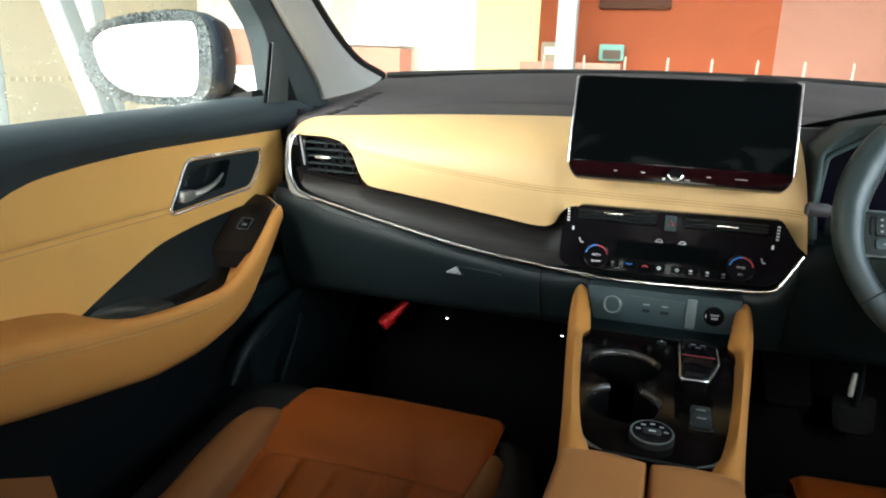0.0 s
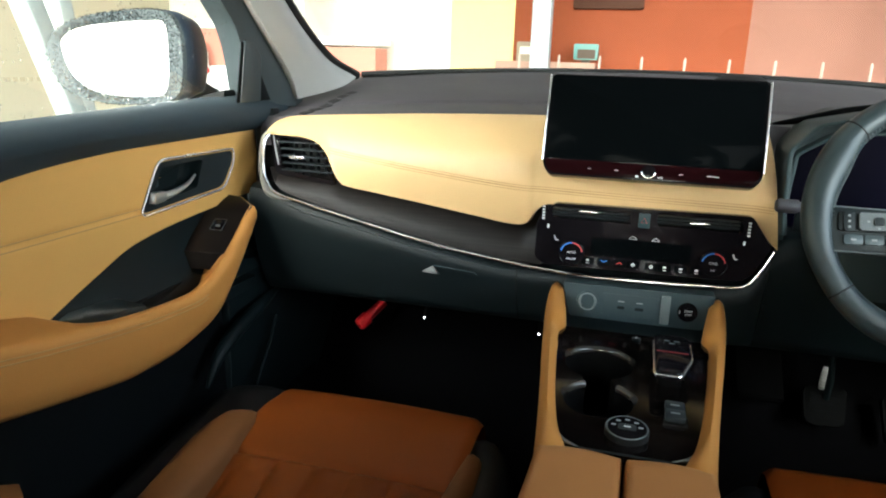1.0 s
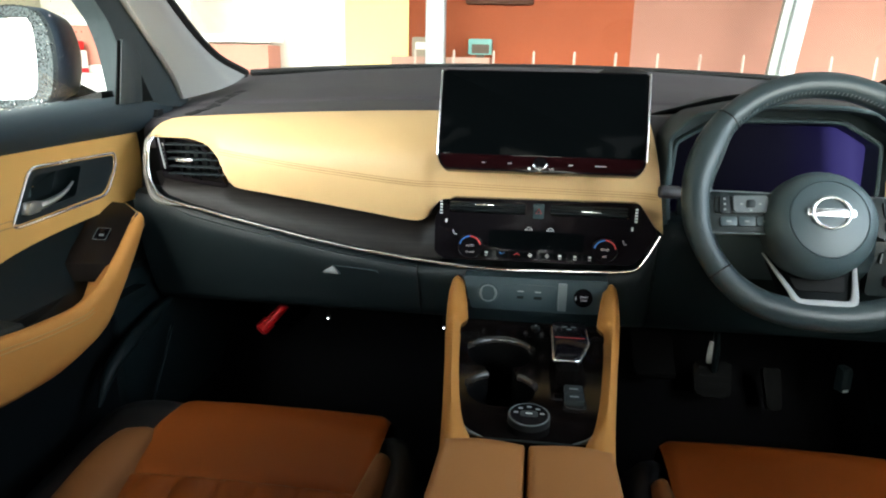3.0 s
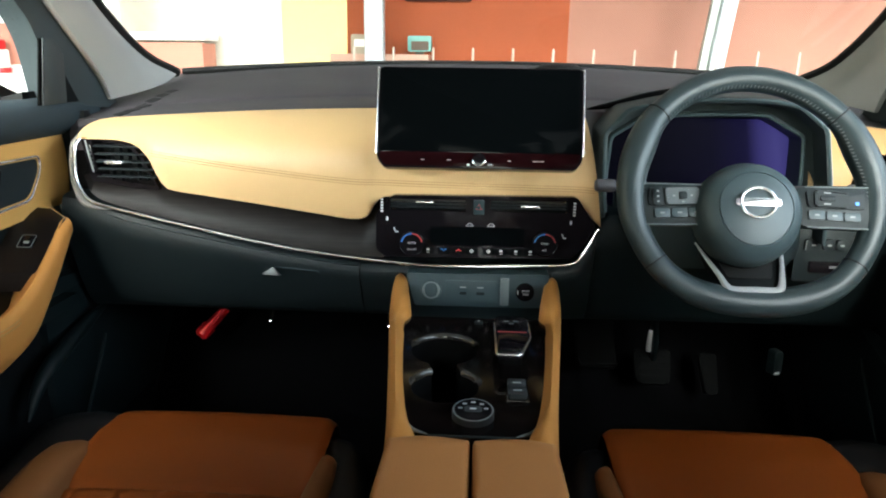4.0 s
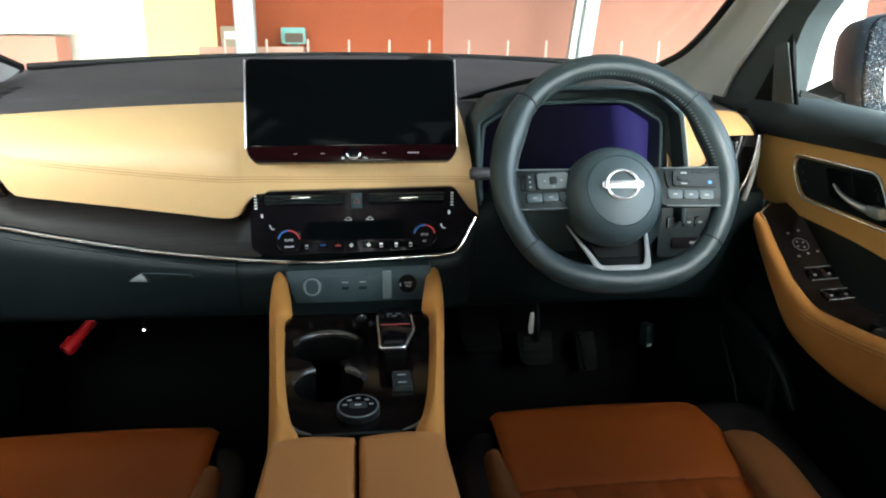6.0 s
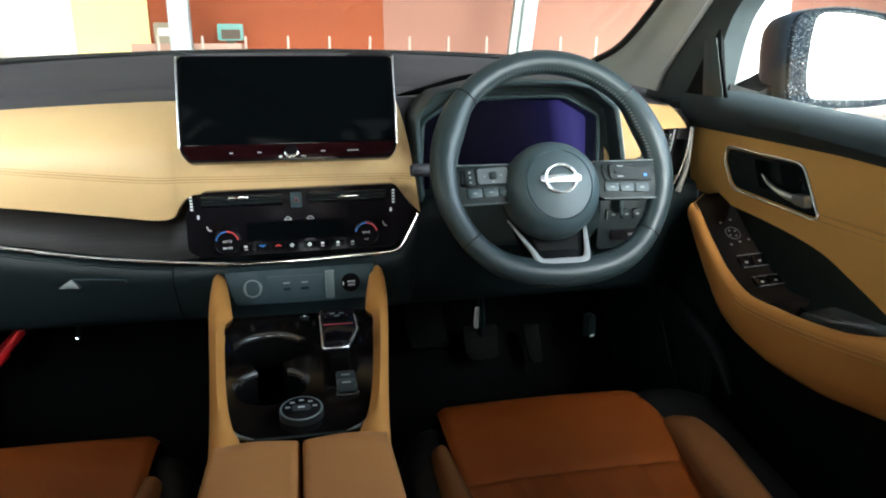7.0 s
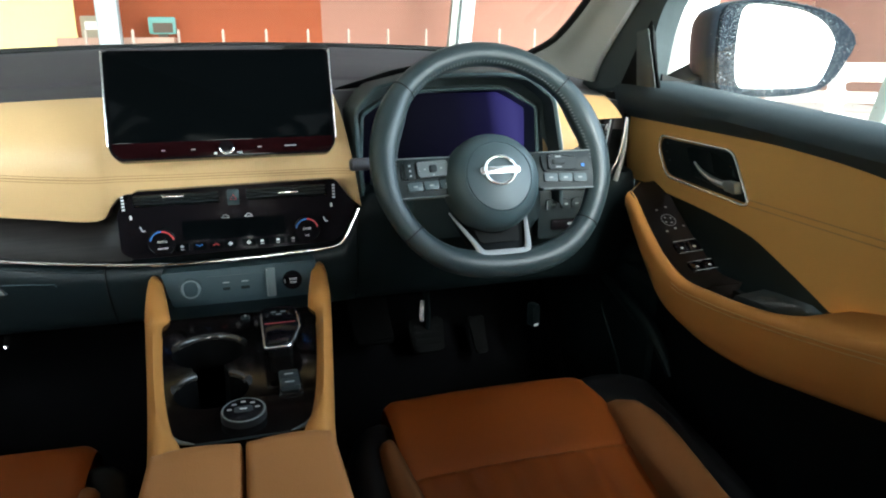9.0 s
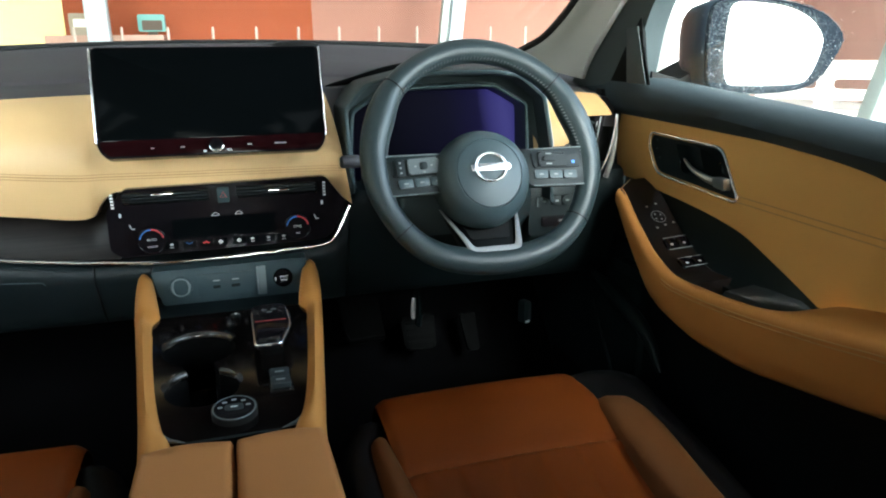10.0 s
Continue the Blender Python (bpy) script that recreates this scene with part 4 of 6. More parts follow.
for x, z, hi, lo in ((-0.103, 0.712, "AUTO", "ON/OFF"), (0.107, 0.716, "SYNC", "A/C")):
    km = facing(x, 0.962, z)
    knob = part("knob", plate(bmesh.new(), circle(0.0185, 40), km, 0.018, 0.0015), PIANO, clim, "round temperature knob")
    bm = bmesh.new()
    tube(bm, [km @ Vector((0.0193 * math.cos(a), 0.0193 * math.sin(a), -0.001)) for a in steps(0, 2 * math.pi * 39 / 40, 39)], 0.0009, 6, closed=True)
    part("ring", bm, PIANO, knob)
    for mk, a0, a1 in ((BLUE_MARK, 1.58, 2.95), (RED_MARK, 0.2, 1.56)):
        bm = bmesh.new()
        tube(bm, [km @ Vector((0.0163 * math.cos(a), 0.0163 * math.sin(a), 0.0004)) for a in steps(a0, a1, 12)], 0.0009, 6)
        part("arc", bm, mk, knob)
    lettering("lettering", hi, 0.0048, km @ pose(0, 0.001, 0.0004), WHITE_MARK, knob)
    lettering("lettering", lo, 0.0040, km @ pose(0, -0.0095, 0.0004), WHITE_MARK, knob)
for sx in (-1, 1):
    bm = bmesh.new()
    tube(bm, [facing(sx * 0.134 + 0.004, 0.9795, 0.727 - 0.002 * sx) @ Vector(q) for q in ((-0.003, 0.0045, 0), (-0.0014, 0.0, 0), (-0.0004, -0.0022, 0), (0.0035, -0.0022, 0))], 0.0008, 5)
    part("seat_symbol", bm, WHITE_MARK, clim)

# ---- sockets and start button below the climate panel ----
sock = thing("socket_panel", "grey panel with socket, ports and start button", "control panel", (0, 0.97, 0.60))
part("fascia", plate(bmesh.new(), rounded([(-0.113, 0.660), (0.119, 0.663), (0.106, 0.606), (-0.099, 0.604)], 0.006), facing(0, 0.972, 0), 0.03, 0.002), GREY_PLASTIC, sock)
m = facing(-0.072, 0.970, 0.633)
cap = part("socket_cap", plate(bmesh.new(), circle(0.0172, 36), m, 0.006, 0.002), GREY_PLASTIC, sock, "round power socket cap")
bm = bmesh.new()
tube(bm, [m @ Vector((0.0135 * math.cos(a), 0.0135 * math.sin(a), 0.0006)) for a in steps(0, 2 * math.pi * 35 / 36, 35)], 0.0012, 6, closed=True)
part("rim", bm, LIGHT_GREY, cap)
# crescents of highlight on the cap, shaped in light grey
for a0 in (2.4, -0.75):
    part("grip_ridge", tube(bmesh.new(), [m @ Vector((0.0125 * math.cos(a), 0.0125 * math.sin(a), 0.0010)) for a in steps(a0, a0 + 1.5, 12)], [0.0006, 0.0014, 0.0018, 0.0020, 0.0022, 0.0022, 0.0022, 0.0022, 0.0022, 0.0020, 0.0018, 0.0014, 0.0006], 6), LIGHT_GREY, cap)
part("port_plate", plate(bmesh.new(), rect(0.085, 0.036, 0.003), facing(-0.006, 0.9705, 0.632), 0.004, 0.001), GREY_PLASTIC, sock)
for x in (-0.020, 0.008):
    pt = part("port", plate(bmesh.new(), rect(0.013 if x > 0 else 0.011, 0.005, 0.0018), facing(x, 0.970, 0.629), 0.003), PLASTIC, sock, "charging port")
    bar("mark", 0.010, 0.0016, facing(x, 0.9697, 0.639), DIM_MARK, pt)
part("divider", plate(bmesh.new(), rect(0.014, 0.046, 0.002), facing(0.047, 0.9685, 0.633), 0.004, 0.002), LIGHT_GREY, sock, "satin grey divider")
m = facing(0.080, 0.966, 0.634)
start = part("start_button", plate(bmesh.new(), circle(0.0148, 36), m, 0.010, 0.002), PIANO, sock, "round black start button")
lettering("lettering", "START", 0.0042, m @ pose(0.001, 0.0024, 0.0004), WHITE_MARK, start)
lettering("lettering", "STOP", 0.0042, m @ pose(0.001, -0.0030, 0.0004), WHITE_MARK, start)
bar("mark", 0.0010, 0.006, m @ pose(-0.0118, 0, 0.0004), WHITE_MARK, start)

bm = bmesh.new()
surface(bm, lambda x, k: Vector((x * (1 - 0.02 * k), 0.975 - 0.125 * k, 0.606 - 0.012 * math.sin(math.pi * k) + 0.016 * k)), steps(-0.112, 0.112, 8), steps(0, 1, 8), 0.01, (0, 0, -1))
part("ledge", bm, PLASTIC, sock, "dark ledge in front of the tray")

# ---- centre console ----
con = thing("centre_console", "centre console with caramel leather sides and black tray", "console", (0, 0.6, 0.13))
bm = bmesh.new()
loft(bm, [[Vector((sx * w, y, z)) for sx, z in ((-1, 0.13), (1, 0.13), (1, zt), (-1, zt))] for y, w, zt in ((1.10, 0.122, 0.60), (0.98, 0.122, 0.60), (0.87, 0.112, 0.60), (0.86, 0.112, 0.53), (0.53, 0.084, 0.53), (0.49, 0.08, 0.58), (0.05, 0.08, 0.58))])
part("body", bm, PLASTIC, con, "black plastic console body")
outer = curve([(0.45, 0.082), (0.52, 0.0865), (0.70, 0.1055), (0.83, 0.121), (0.92, 0.130), (1.01, 0.136)])
inner_w = curve([(0.45, 0.058), (0.515, 0.058), (0.535, 0.062), (0.56, 0.0705), (0.61, 0.080), (0.69, 0.090), (0.78, 0.0985), (0.835, 0.1015), (0.860, 0.0945), (0.885, 0.0970), (0.92, 0.102), (1.01, 0.116)])
rail_z = curve([(0.45, 0.618), (0.52, 0.631), (0.70, 0.634), (0.84, 0.637), (0.87, 0.643), (0.92, 0.648), (0.985, 0.652), (1.00, 0.650), (1.012, 0.64)])
for sx in (-1, 1):
    bm = bmesh.new()
    rings = []
    for y in steps(0.495, 1.012, 110):
        o, i, z = outer(y), inner_w(y), rail_z(y)
        mid = (o + i) / 2
        drop = 0.02 + 0.16 * min(1, max(0, (y - 0.80) / 0.2))
        pts = [(o, 0.50), (o + 0.002, z - 0.02), (o - 0.002, z - 0.006), (o - 0.007, z), (mid, z + 0.001), (i + 0.005, z - 0.002), (i, z - 0.008), (i - 0.002, z - drop * 0.5), (i - 0.004, z - drop)]
        rings.append([Vector((sx * a, y, b)) for a, b in pts] + [Vector((sx * (o - 0.01), y, 0.50))])
    loft(bm, rings)
    part("side_rail", bm, ARM_TAN, con, "padded golden-brown leather side", sharp=70)

tray_m = flat(0, 0.70, 0.623, 1.5)
half_tray = [(0.044, -0.1635), (0.061, -0.156), (0.0735, -0.135), (0.084, -0.090), (0.0945, -0.010), (0.103, 0.080), (0.107, 0.140), (0.101, 0.162)]
tray_out = rounded(half_tray + [(-x, y) for x, y in half_tray[::-1]], 0.012, 4)
c1, r1, c2, r2 = Vector((-0.039, 0.045)), 0.043, Vector((-0.033, -0.056)), 0.040


def cup_outline(shrink):
    a, b = math.asin(0.018 / r1), math.asin(0.018 / r2)
    pts = [c1 + Vector((math.cos(t), math.sin(t))) * (r1 - shrink) for t in steps(-math.pi / 2 + a, 1.5 * math.pi - a, 30)]
    return pts + [c2 + Vector((math.cos(t), math.sin(t))) * (r2 - shrink) for t in steps(math.pi / 2 + b, 2.5 * math.pi - b, 30)]


bm = bmesh.new()
holed_plate(bm, tray_out, [cup_outline(0)], tray_m, 0.008)
tray = part("tray", bm, PIANO_BROWN, con, "glossy dark brown tray with joined cup holders")
bm = bmesh.new()
loft(bm, [[tray_m @ Vector((q.x, q.y, z)) for q in cup_outline(d)] for d, z in ((0, -0.001), (0.002, -0.03), (0.006, -0.07), (0.008, -0.075))], caps=False)
part("cup_holder", bm, MATT_BLACK, tray, "dark cup holder wells")
part("cup_floor", plate(bmesh.new(), rect(0.11, 0.21), tray_m @ pose(-0.036, -0.005, -0.073), 0.004), MATT_BLACK, tray)
for c, r, a0, a1 in ((c1, r1, 0.35, 2.75), (c2, r2, 0.30, 1.05), (c2, r2, 2.05, 2.85)):
    bm = bmesh.new()
    tube(bm, [tray_m @ Vector((c.x + r * 1.03 * math.cos(t), c.y + r * 1.03 * math.sin(t), 0.001)) for t in steps(a0, a1, 18)], 0.0052, 10)
    part("cup_rim", bm, GLOSS_RIM, tray, "raised glossy rim")
# the tray's corner highlights are modelled as thin light grey tubes
for sx in (-1, 1):
    bm = bmesh.new()
    tube(bm, [tray_m @ Vector((sx * x, y, 0.0005)) for x, y in ((0.0755, -0.130), (0.0715, -0.143), (0.0615, -0.1555), (0.046, -0.163))], [0.0008, 0.0028, 0.0024, 0.0006], 8)
    part("edge", bm, LIGHT_GREY, tray, "light grey highlight on the tray's rear corner")
part("edge", tube(bmesh.new(), [tray_m @ Vector((x, -0.1645, 0.0002)) for x in (-0.045, 0.045)], 0.0012, 6), DARK_KEY, tray)

# gear selector
sel = thing("gear_selector", "black gear selector with a chrome edge", "gear selector", (0.05, 0.74, 0.63))
gm = flat(0.0490, 0.738, 0.654, 2)
knob_out = [(-0.0215, 0.058), (0.0205, 0.058), (0.0225, -0.008), (0.0085, -0.056), (-0.0205, -0.056)]
part("lever", plate(bmesh.new(), rounded(knob_out, 0.005), gm, 0.010, 0.003), PIANO, sel, "glossy selector knob")
part("neck", plate(bmesh.new(), rect(0.028, 0.08, 0.006), gm @ pose(-0.002, 0.008, -0.009), 0.022), MATT_BLACK, sel)
bm = bmesh.new()
tube(bm, [gm @ Vector((q.x * 1.03, q.y * 1.02, -0.0035)) for q in rounded([(-0.0215, 0.045), (-0.0205, -0.056), (0.0085, -0.056), (0.0225, -0.008), (0.0215, 0.045)], 0.005)[2:-2]], 0.0013, 6)
part("trim_edge", bm, CHROME, sel, "chrome edge")
part("ridge", plate(bmesh.new(), rect(0.038, 0.002), gm @ pose(0, 0.004, 0.0008), 0.001), material("dull_red_gloss", (0.16, 0.03, 0.03), 0.2), sel)
for x, y in ((-0.006, 0.040), (0.006, 0.040), (0.0, 0.032)):
    part("symbol", plate(bmesh.new(), rect(0.007, 0.003, 0.001), gm @ pose(x, y, 0.0004), 0.0004), GREY_PLASTIC, sel)
part("park_button", plate(bmesh.new(), rect(0.012, 0.006, 0.002), flat(0.006, 0.84, 0.6305, 1.5), 0.004, 0.001), PLASTIC, sel)
lettering("lettering", "P", 0.005, flat(0.006, 0.84, 0.631, 1.5), WHITE_MARK, sel)

brake_sw = thing("parking_brake_switch", "grey parking brake and hold switches in the tray", "switch", (0.051, 0.645, 0.625))
part("surround", plate(bmesh.new(), rect(0.027, 0.054, 0.004), flat(0.0515, 0.636, 0.6232, 1.5), 0.006, 0.001), PIANO_BROWN, brake_sw)
for y in (0.6465, 0.6265):
    k = part("switch", plate(bmesh.new(), rect(0.0215, 0.0193, 0.002), flat(0.0515, y, 0.6290, 2), 0.006, 0.0012), DARK_KEY, brake_sw)
    bar("mark", 0.010, 0.003, flat(0.0515, y, 0.6293, 2), DIM_MARK, k)

dial = thing("drive_mode_dial", "round drive mode dial with a silver ring", "dial", (0.001, 0.567, 0.62))
dm = flat(0.001, 0.576, 0.6285, 5)
part("base", plate(bmesh.new(), circle(0.0230, 48), dm, 0.014, 0.001), RUBBER, dial)
part("top", plate(bmesh.new(), circle(0.0197, 48), dm @ pose(0, 0, 0.0012), 0.004, 0.0006), PIANO, dial)
bm = bmesh.new()
tube(bm, [dm @ Vector((0.0214 * math.cos(a), 0.0214 * math.sin(a), 0.0002)) for a in steps(0, 2 * math.pi * 47 / 48, 47)], 0.0006, 6, closed=True)
part("ring", bm, LIGHT_GREY, dial, "silver ring")
part("centre_key", plate(bmesh.new(), rect(0.019, 0.011, 0.004), dm @ pose(0, -0.001, 0.0022), 0.002, 0.0005), DARK_KEY, dial)
bar("mark", 0.007, 0.0016, dm @ pose(0, -0.001, 0.0026), WHITE_MARK, dial)
for a in (0.15, 0.85, 1.57, 2.29, 2.99):
    bar("mark", 0.0048, 0.0026, dm @ pose(0.0142 * math.cos(a), 0.0142 * math.sin(a) - 0.001, 0.0016), DIM_MARK, dial)

# armrest lids, split along the middle
for sx in (-1, 1):
    lid = thing("armrest_lid", "caramel leather lid half of the console armrest", "armrest", (sx * 0.044, 0.3, 0.59), group="armrest lid halves")
    bm = bmesh.new()
    def lid_f(u, v, sx=sx):
        y = 0.519 - 0.425 * v
        w = 0.0865 + 0.012 * v
        e = min(1, min(u / 0.05, (1 - u) / 0.09, v / 0.03, (1 - v) / 0.05))
        z = 0.630 + 0.004 * math.sin(math.pi * u) - 0.012 * (1 - max(0, e)) ** 2.2
        return Vector((sx * (0.0012 + (w - 0.0012) * u), y, z))
    surface(bm, lid_f, [0, 0.01, 0.025, 0.05] + steps(0.1, 0.9, 10) + [0.93, 0.96, 0.985, 1], [0, 0.006, 0.015, 0.03] + steps(0.06, 0.94, 12) + [0.97, 1], 0.045, (0, 0, -1))
    part("pad", bm, CONSOLE, lid, sharp=70)
    part("base", plate(bmesh.new(), rect(0.075, 0.40, 0.01), flat(sx * 0.043, 0.300, 0.583), 0.012, 0.002), PLASTIC, lid, "black plastic base of the lid")


# ---- steering wheel ----
wheel = thing("steering_wheel", "black leather steering wheel with silver lower spoke trim", "steering wheel", (0.362, 0.84, 0.827))
WM = facing(0.3655, 0.835, 0.8283, 25)
R = 0.1612


def rim(a, r=R):
    """The rim's line, flattened at the bottom."""
    x, y = r * math.cos(a), r * math.sin(a)
    if y < -0.55 * r:
        y = -0.55 * r - 0.59 * r * math.tanh((-0.55 * r - y) / (0.59 * r))
    return Vector((x, y, 0))


angles = [2 * math.pi * i / 120 for i in range(120)]


def girth(a):
    """Half the rim's thickness: fuller at the sides, with thumb rests beside the upper seams."""
    thumb = math.exp(-((math.degrees(math.asin(max(-1.0, min(1.0, math.sin(a))))) - 24) / 14) ** 2)
    return 0.0158 + 0.0032 * math.exp(-((abs(math.sin(a) - 0.12)) / 0.42) ** 4) + 0.0030 * math.exp(-((math.sin(a) + 1.0) / 0.25) ** 2) + 0.0016 * max(0.0, math.sin(a)) + 0.0020 * thumb


bm = bmesh.new()
tube(bm, [WM @ rim(a, R - max(0.0, girth(a) - 0.0180)) for a in angles], [girth(a) for a in angles], 16, closed=True)
rim_ob = part("rim", bm, WHEEL_LEATHER, wheel, "black perforated leather rim")
for a in (math.radians(42), math.radians(138), math.radians(-37), math.radians(217)):
    c = rim(a, R - max(0.0, girth(a) - 0.0180))
    d = Vector((-math.sin(a), math.cos(a), 0))
    o = Vector((math.cos(a), math.sin(a), 0))
    bm = bmesh.new()
    tube(bm, [WM @ (c + (o * math.cos(t) + Vector((0, 0, 1)) * math.sin(t)) * (girth(a) + 0.0002)) for t in steps(0, 2 * math.pi * 19 / 20, 19)], 0.0009, 6, closed=True)
    part("seam", bm, RUBBER, rim_ob)
for i in range(92):
    a = radians(-2 + 184 * i / 91)
    c = rim(a, R - max(0.0, girth(a) - 0.0180) - 0.80 * girth(a))
    lift = 0.62 * girth(a)
    o = Vector((math.cos(a), math.sin(a), 0))
    bm = bmesh.new()
    tube(bm, [WM @ (c + Vector((0, 0, lift + 0.0006)) + o * 0.0006), WM @ (c + Vector((0, 0, lift - 0.0016)) - o * 0.0028 + Vector((-math.sin(a), math.cos(a), 0)) * 0.0015)], 0.00055, 5)
    part("stitch", bm, THREAD_GREY, rim_ob)

hub = Matrix(WM) @ pose(-0.011, -0.030, 0.026)
bm = bmesh.new()
prof = [(0.065, -0.045), (0.0685, -0.025), (0.0670, -0.008), (0.0620, 0.005), (0.055, 0.0125), (0.0475, 0.0165), (0.0465, 0.0156), (0.0455, 0.0172), (0.028, 0.0212), (0.003, 0.0225)]
loft(bm, [[hub @ Vector((r * math.cos(a), r * 0.97 * math.sin(a) - 0.006 * max(0, -math.sin(a)), z)) for a in [2 * math.pi * i / 48 for i in range(48)]] for r, z in prof])
hub_ob = part("hub", bm, HUB_PLASTIC, wheel, "round black airbag cover", sharp=25)
# plain emblem: a ring with a bar across it
em = hub @ pose(0.0, 0.004, 0.0235)
bm = bmesh.new()
tube(bm, [em @ Vector((0.0217 * math.cos(a), 0.0192 * math.sin(a), 0.0)) for a in steps(0, 2 * math.pi * 39 / 40, 39)], 0.0024, 8, closed=True)
part("emblem_ring", bm, CHROME, hub_ob, "chrome emblem ring")
part("emblem_bar", plate(bmesh.new(), rect(0.056, 0.0095, 0.002), em @ pose(0, 0, 0.0014), 0.004, 0.0008), CHROME, hub_ob, "chrome emblem bar")
for sx in (-1, 1):
    # side spoke and its keys
    sm2 = WM @ pose(0, -0.010, 0, 0, 0, -sx * 2.5)
    sp = [(sx * x, y) for x, y in ((0.052, 0.018), (0.148, 0.022), (0.158, 0.0), (0.150, -0.032), (0.056, -0.034))]
    spoke = part("spoke", plate(bmesh.new(), rounded(sp, 0.006), sm2 @ pose(0, 0, 0.012), 0.02, 0.003), SOFT_BLACK, wheel, "dark spoke")
    kp = [(sx * x, y) for x, y in ((0.064, 0.013), (0.138, 0.016), (0.140, -0.008), (0.068, -0.010))]
    pad_k = part("key_pad", plate(bmesh.new(), rounded(kp, 0.004), sm2 @ pose(0, 0, 0.015), 0.004, 0.001), DARK_KEY, spoke)
    part("rocker", plate(bmesh.new(), rect(0.043, 0.022, 0.002), sm2 @ pose(sx * 0.096, 0.003, 0.0185), 0.005, 0.0045), SATIN_KEY if sx < 0 else DARK_KEY, pad_k)
    part("thumb_key", plate(bmesh.new(), rect(0.010, 0.010, 0.002) if sx < 0 else rect(0.019, 0.007, 0.002), sm2 @ pose(sx * (0.096 if sx < 0 else 0.090), 0.003, 0.021), 0.003, 0.001), DARK_KEY, pad_k)
    if sx < 0:
        col = part("key_column", plate(bmesh.new(), rect(0.012, 0.024, 0.002), sm2 @ pose(-0.128, 0.003, 0.0175), 0.004, 0.001), DARK_KEY, pad_k)
        for dy in (-0.007, 0.0, 0.007):
            bar("mark", 0.0028, 0.0026, sm2 @ pose(-0.128, 0.003 + dy, 0.0179), DIM_MARK, col)
        for x, y in ((0.0845, 0.003), (0.1075, 0.003), (0.096, -0.0055)):
            bar("mark", 0.0030, 0.0022, sm2 @ pose(-x, y, 0.0189), DIM_MARK, pad_k)
    else:
        bar("mark", 0.0048, 0.0042, sm2 @ pose(0.129, -0.001, 0.0160), BLUE_MARK, pad_k)
        for y in (0.0105, -0.0045):
            bar("mark", 0.009, 0.0018, sm2 @ pose(0.090, y, 0.0189), DIM_MARK, pad_k)
    for i in range(3):
        x = 0.078 + 0.0225 * i
        k = part("key", plate(bmesh.new(), rect(0.0205, 0.012, 0.002), sm2 @ pose(sx * x, -0.019, 0.0155), 0.004, 0.001), HUB_PLASTIC, spoke)
        bar("mark", 0.006, 0.0022, sm2 @ pose(sx * x, -0.019, 0.0159), DIM_MARK, k)
    bm = bmesh.new()
    tube(bm, [sm2 @ Vector((sx * x, y, 0.0125)) for x, y in ((0.066, -0.0355), (0.148, -0.0335))], 0.001, 6)
    part("trim_line", bm, LIGHT_GREY, spoke)
    part("trim_line", tube(bmesh.new(), [sm2 @ Vector((sx * x, y, 0.0125)) for x, y in ((0.064, 0.0185), (0.147, 0.0225))], 0.0009, 6), LIGHT_GREY, spoke)
# lower spoke with a silver U
bm = bmesh.new()
plate(bm, rounded([(-0.056, 0.045), (0.056, 0.045), (0.042, -0.036), (-0.042, -0.036)], 0.008), WM @ pose(-0.007, -0.105, -0.008, -28), 0.010, 0.002)
lower_spoke = part("lower_spoke", bm, DOOR_BLACK, wheel, "dark lower spoke")
part("opening", plate(bmesh.new(), rounded([(-0.036, 0.02), (0.036, 0.02), (0.029, -0.014), (-0.029, -0.014)], 0.006), WM @ pose(-0.007, -0.105, -0.008, -28) @ pose(0, 0, 0.002), 0.002), RUBBER, lower_spoke)
bm = bmesh.new()
trim_u = smooth_path([WM @ Vector(q) for q in ((-0.069, -0.066, -0.024), (-0.060, -0.085, -0.014), (-0.046, -0.116, 0.004), (-0.040, -0.129, 0.009), (-0.032, -0.1335, 0.010), (-0.004, -0.1335, 0.010), (0.022, -0.1335, 0.010), (0.029, -0.129, 0.009), (0.033, -0.116, 0.004), (0.041, -0.085, -0.014), (0.046, -0.066, -0.024))], 5)
tube(bm, trim_u, [0.0014 + 0.0042 * min(1, 3.2 * min(i, len(trim_u) - 1 - i) / len(trim_u)) for i in range(len(trim_u))], 8, squash=0.7)
part("spoke_trim", bm, material("satin_silver_spoke", (0.42, 0.43, 0.44), 0.4, 0.35, vary=0.05, bump=0.03, grain=300), lower_spoke, "satin silver U-shaped trim")
part("column", plate(bmesh.new(), rounded([(0.268, 0.700), (0.462, 0.700), (0.476, 0.760), (0.450, 0.800), (0.280, 0.800), (0.254, 0.760)], 0.02), facing(0, 0.905, 0), 0.2, 0.008, 3), GREY_PLASTIC, wheel, "dark grey column cover")
for sx in (-1, 1):
    part("stalk", tube(bmesh.new(), [WM @ Vector((sx * x, 0.026, -0.075)) for x in (0.03, 0.12, 0.164, 0.168, 0.192, 0.195)], [0.005, 0.0055, 0.0065, 0.0095, 0.0095, 0.007], 12), DASH_BLACK, wheel, "black control stalk")


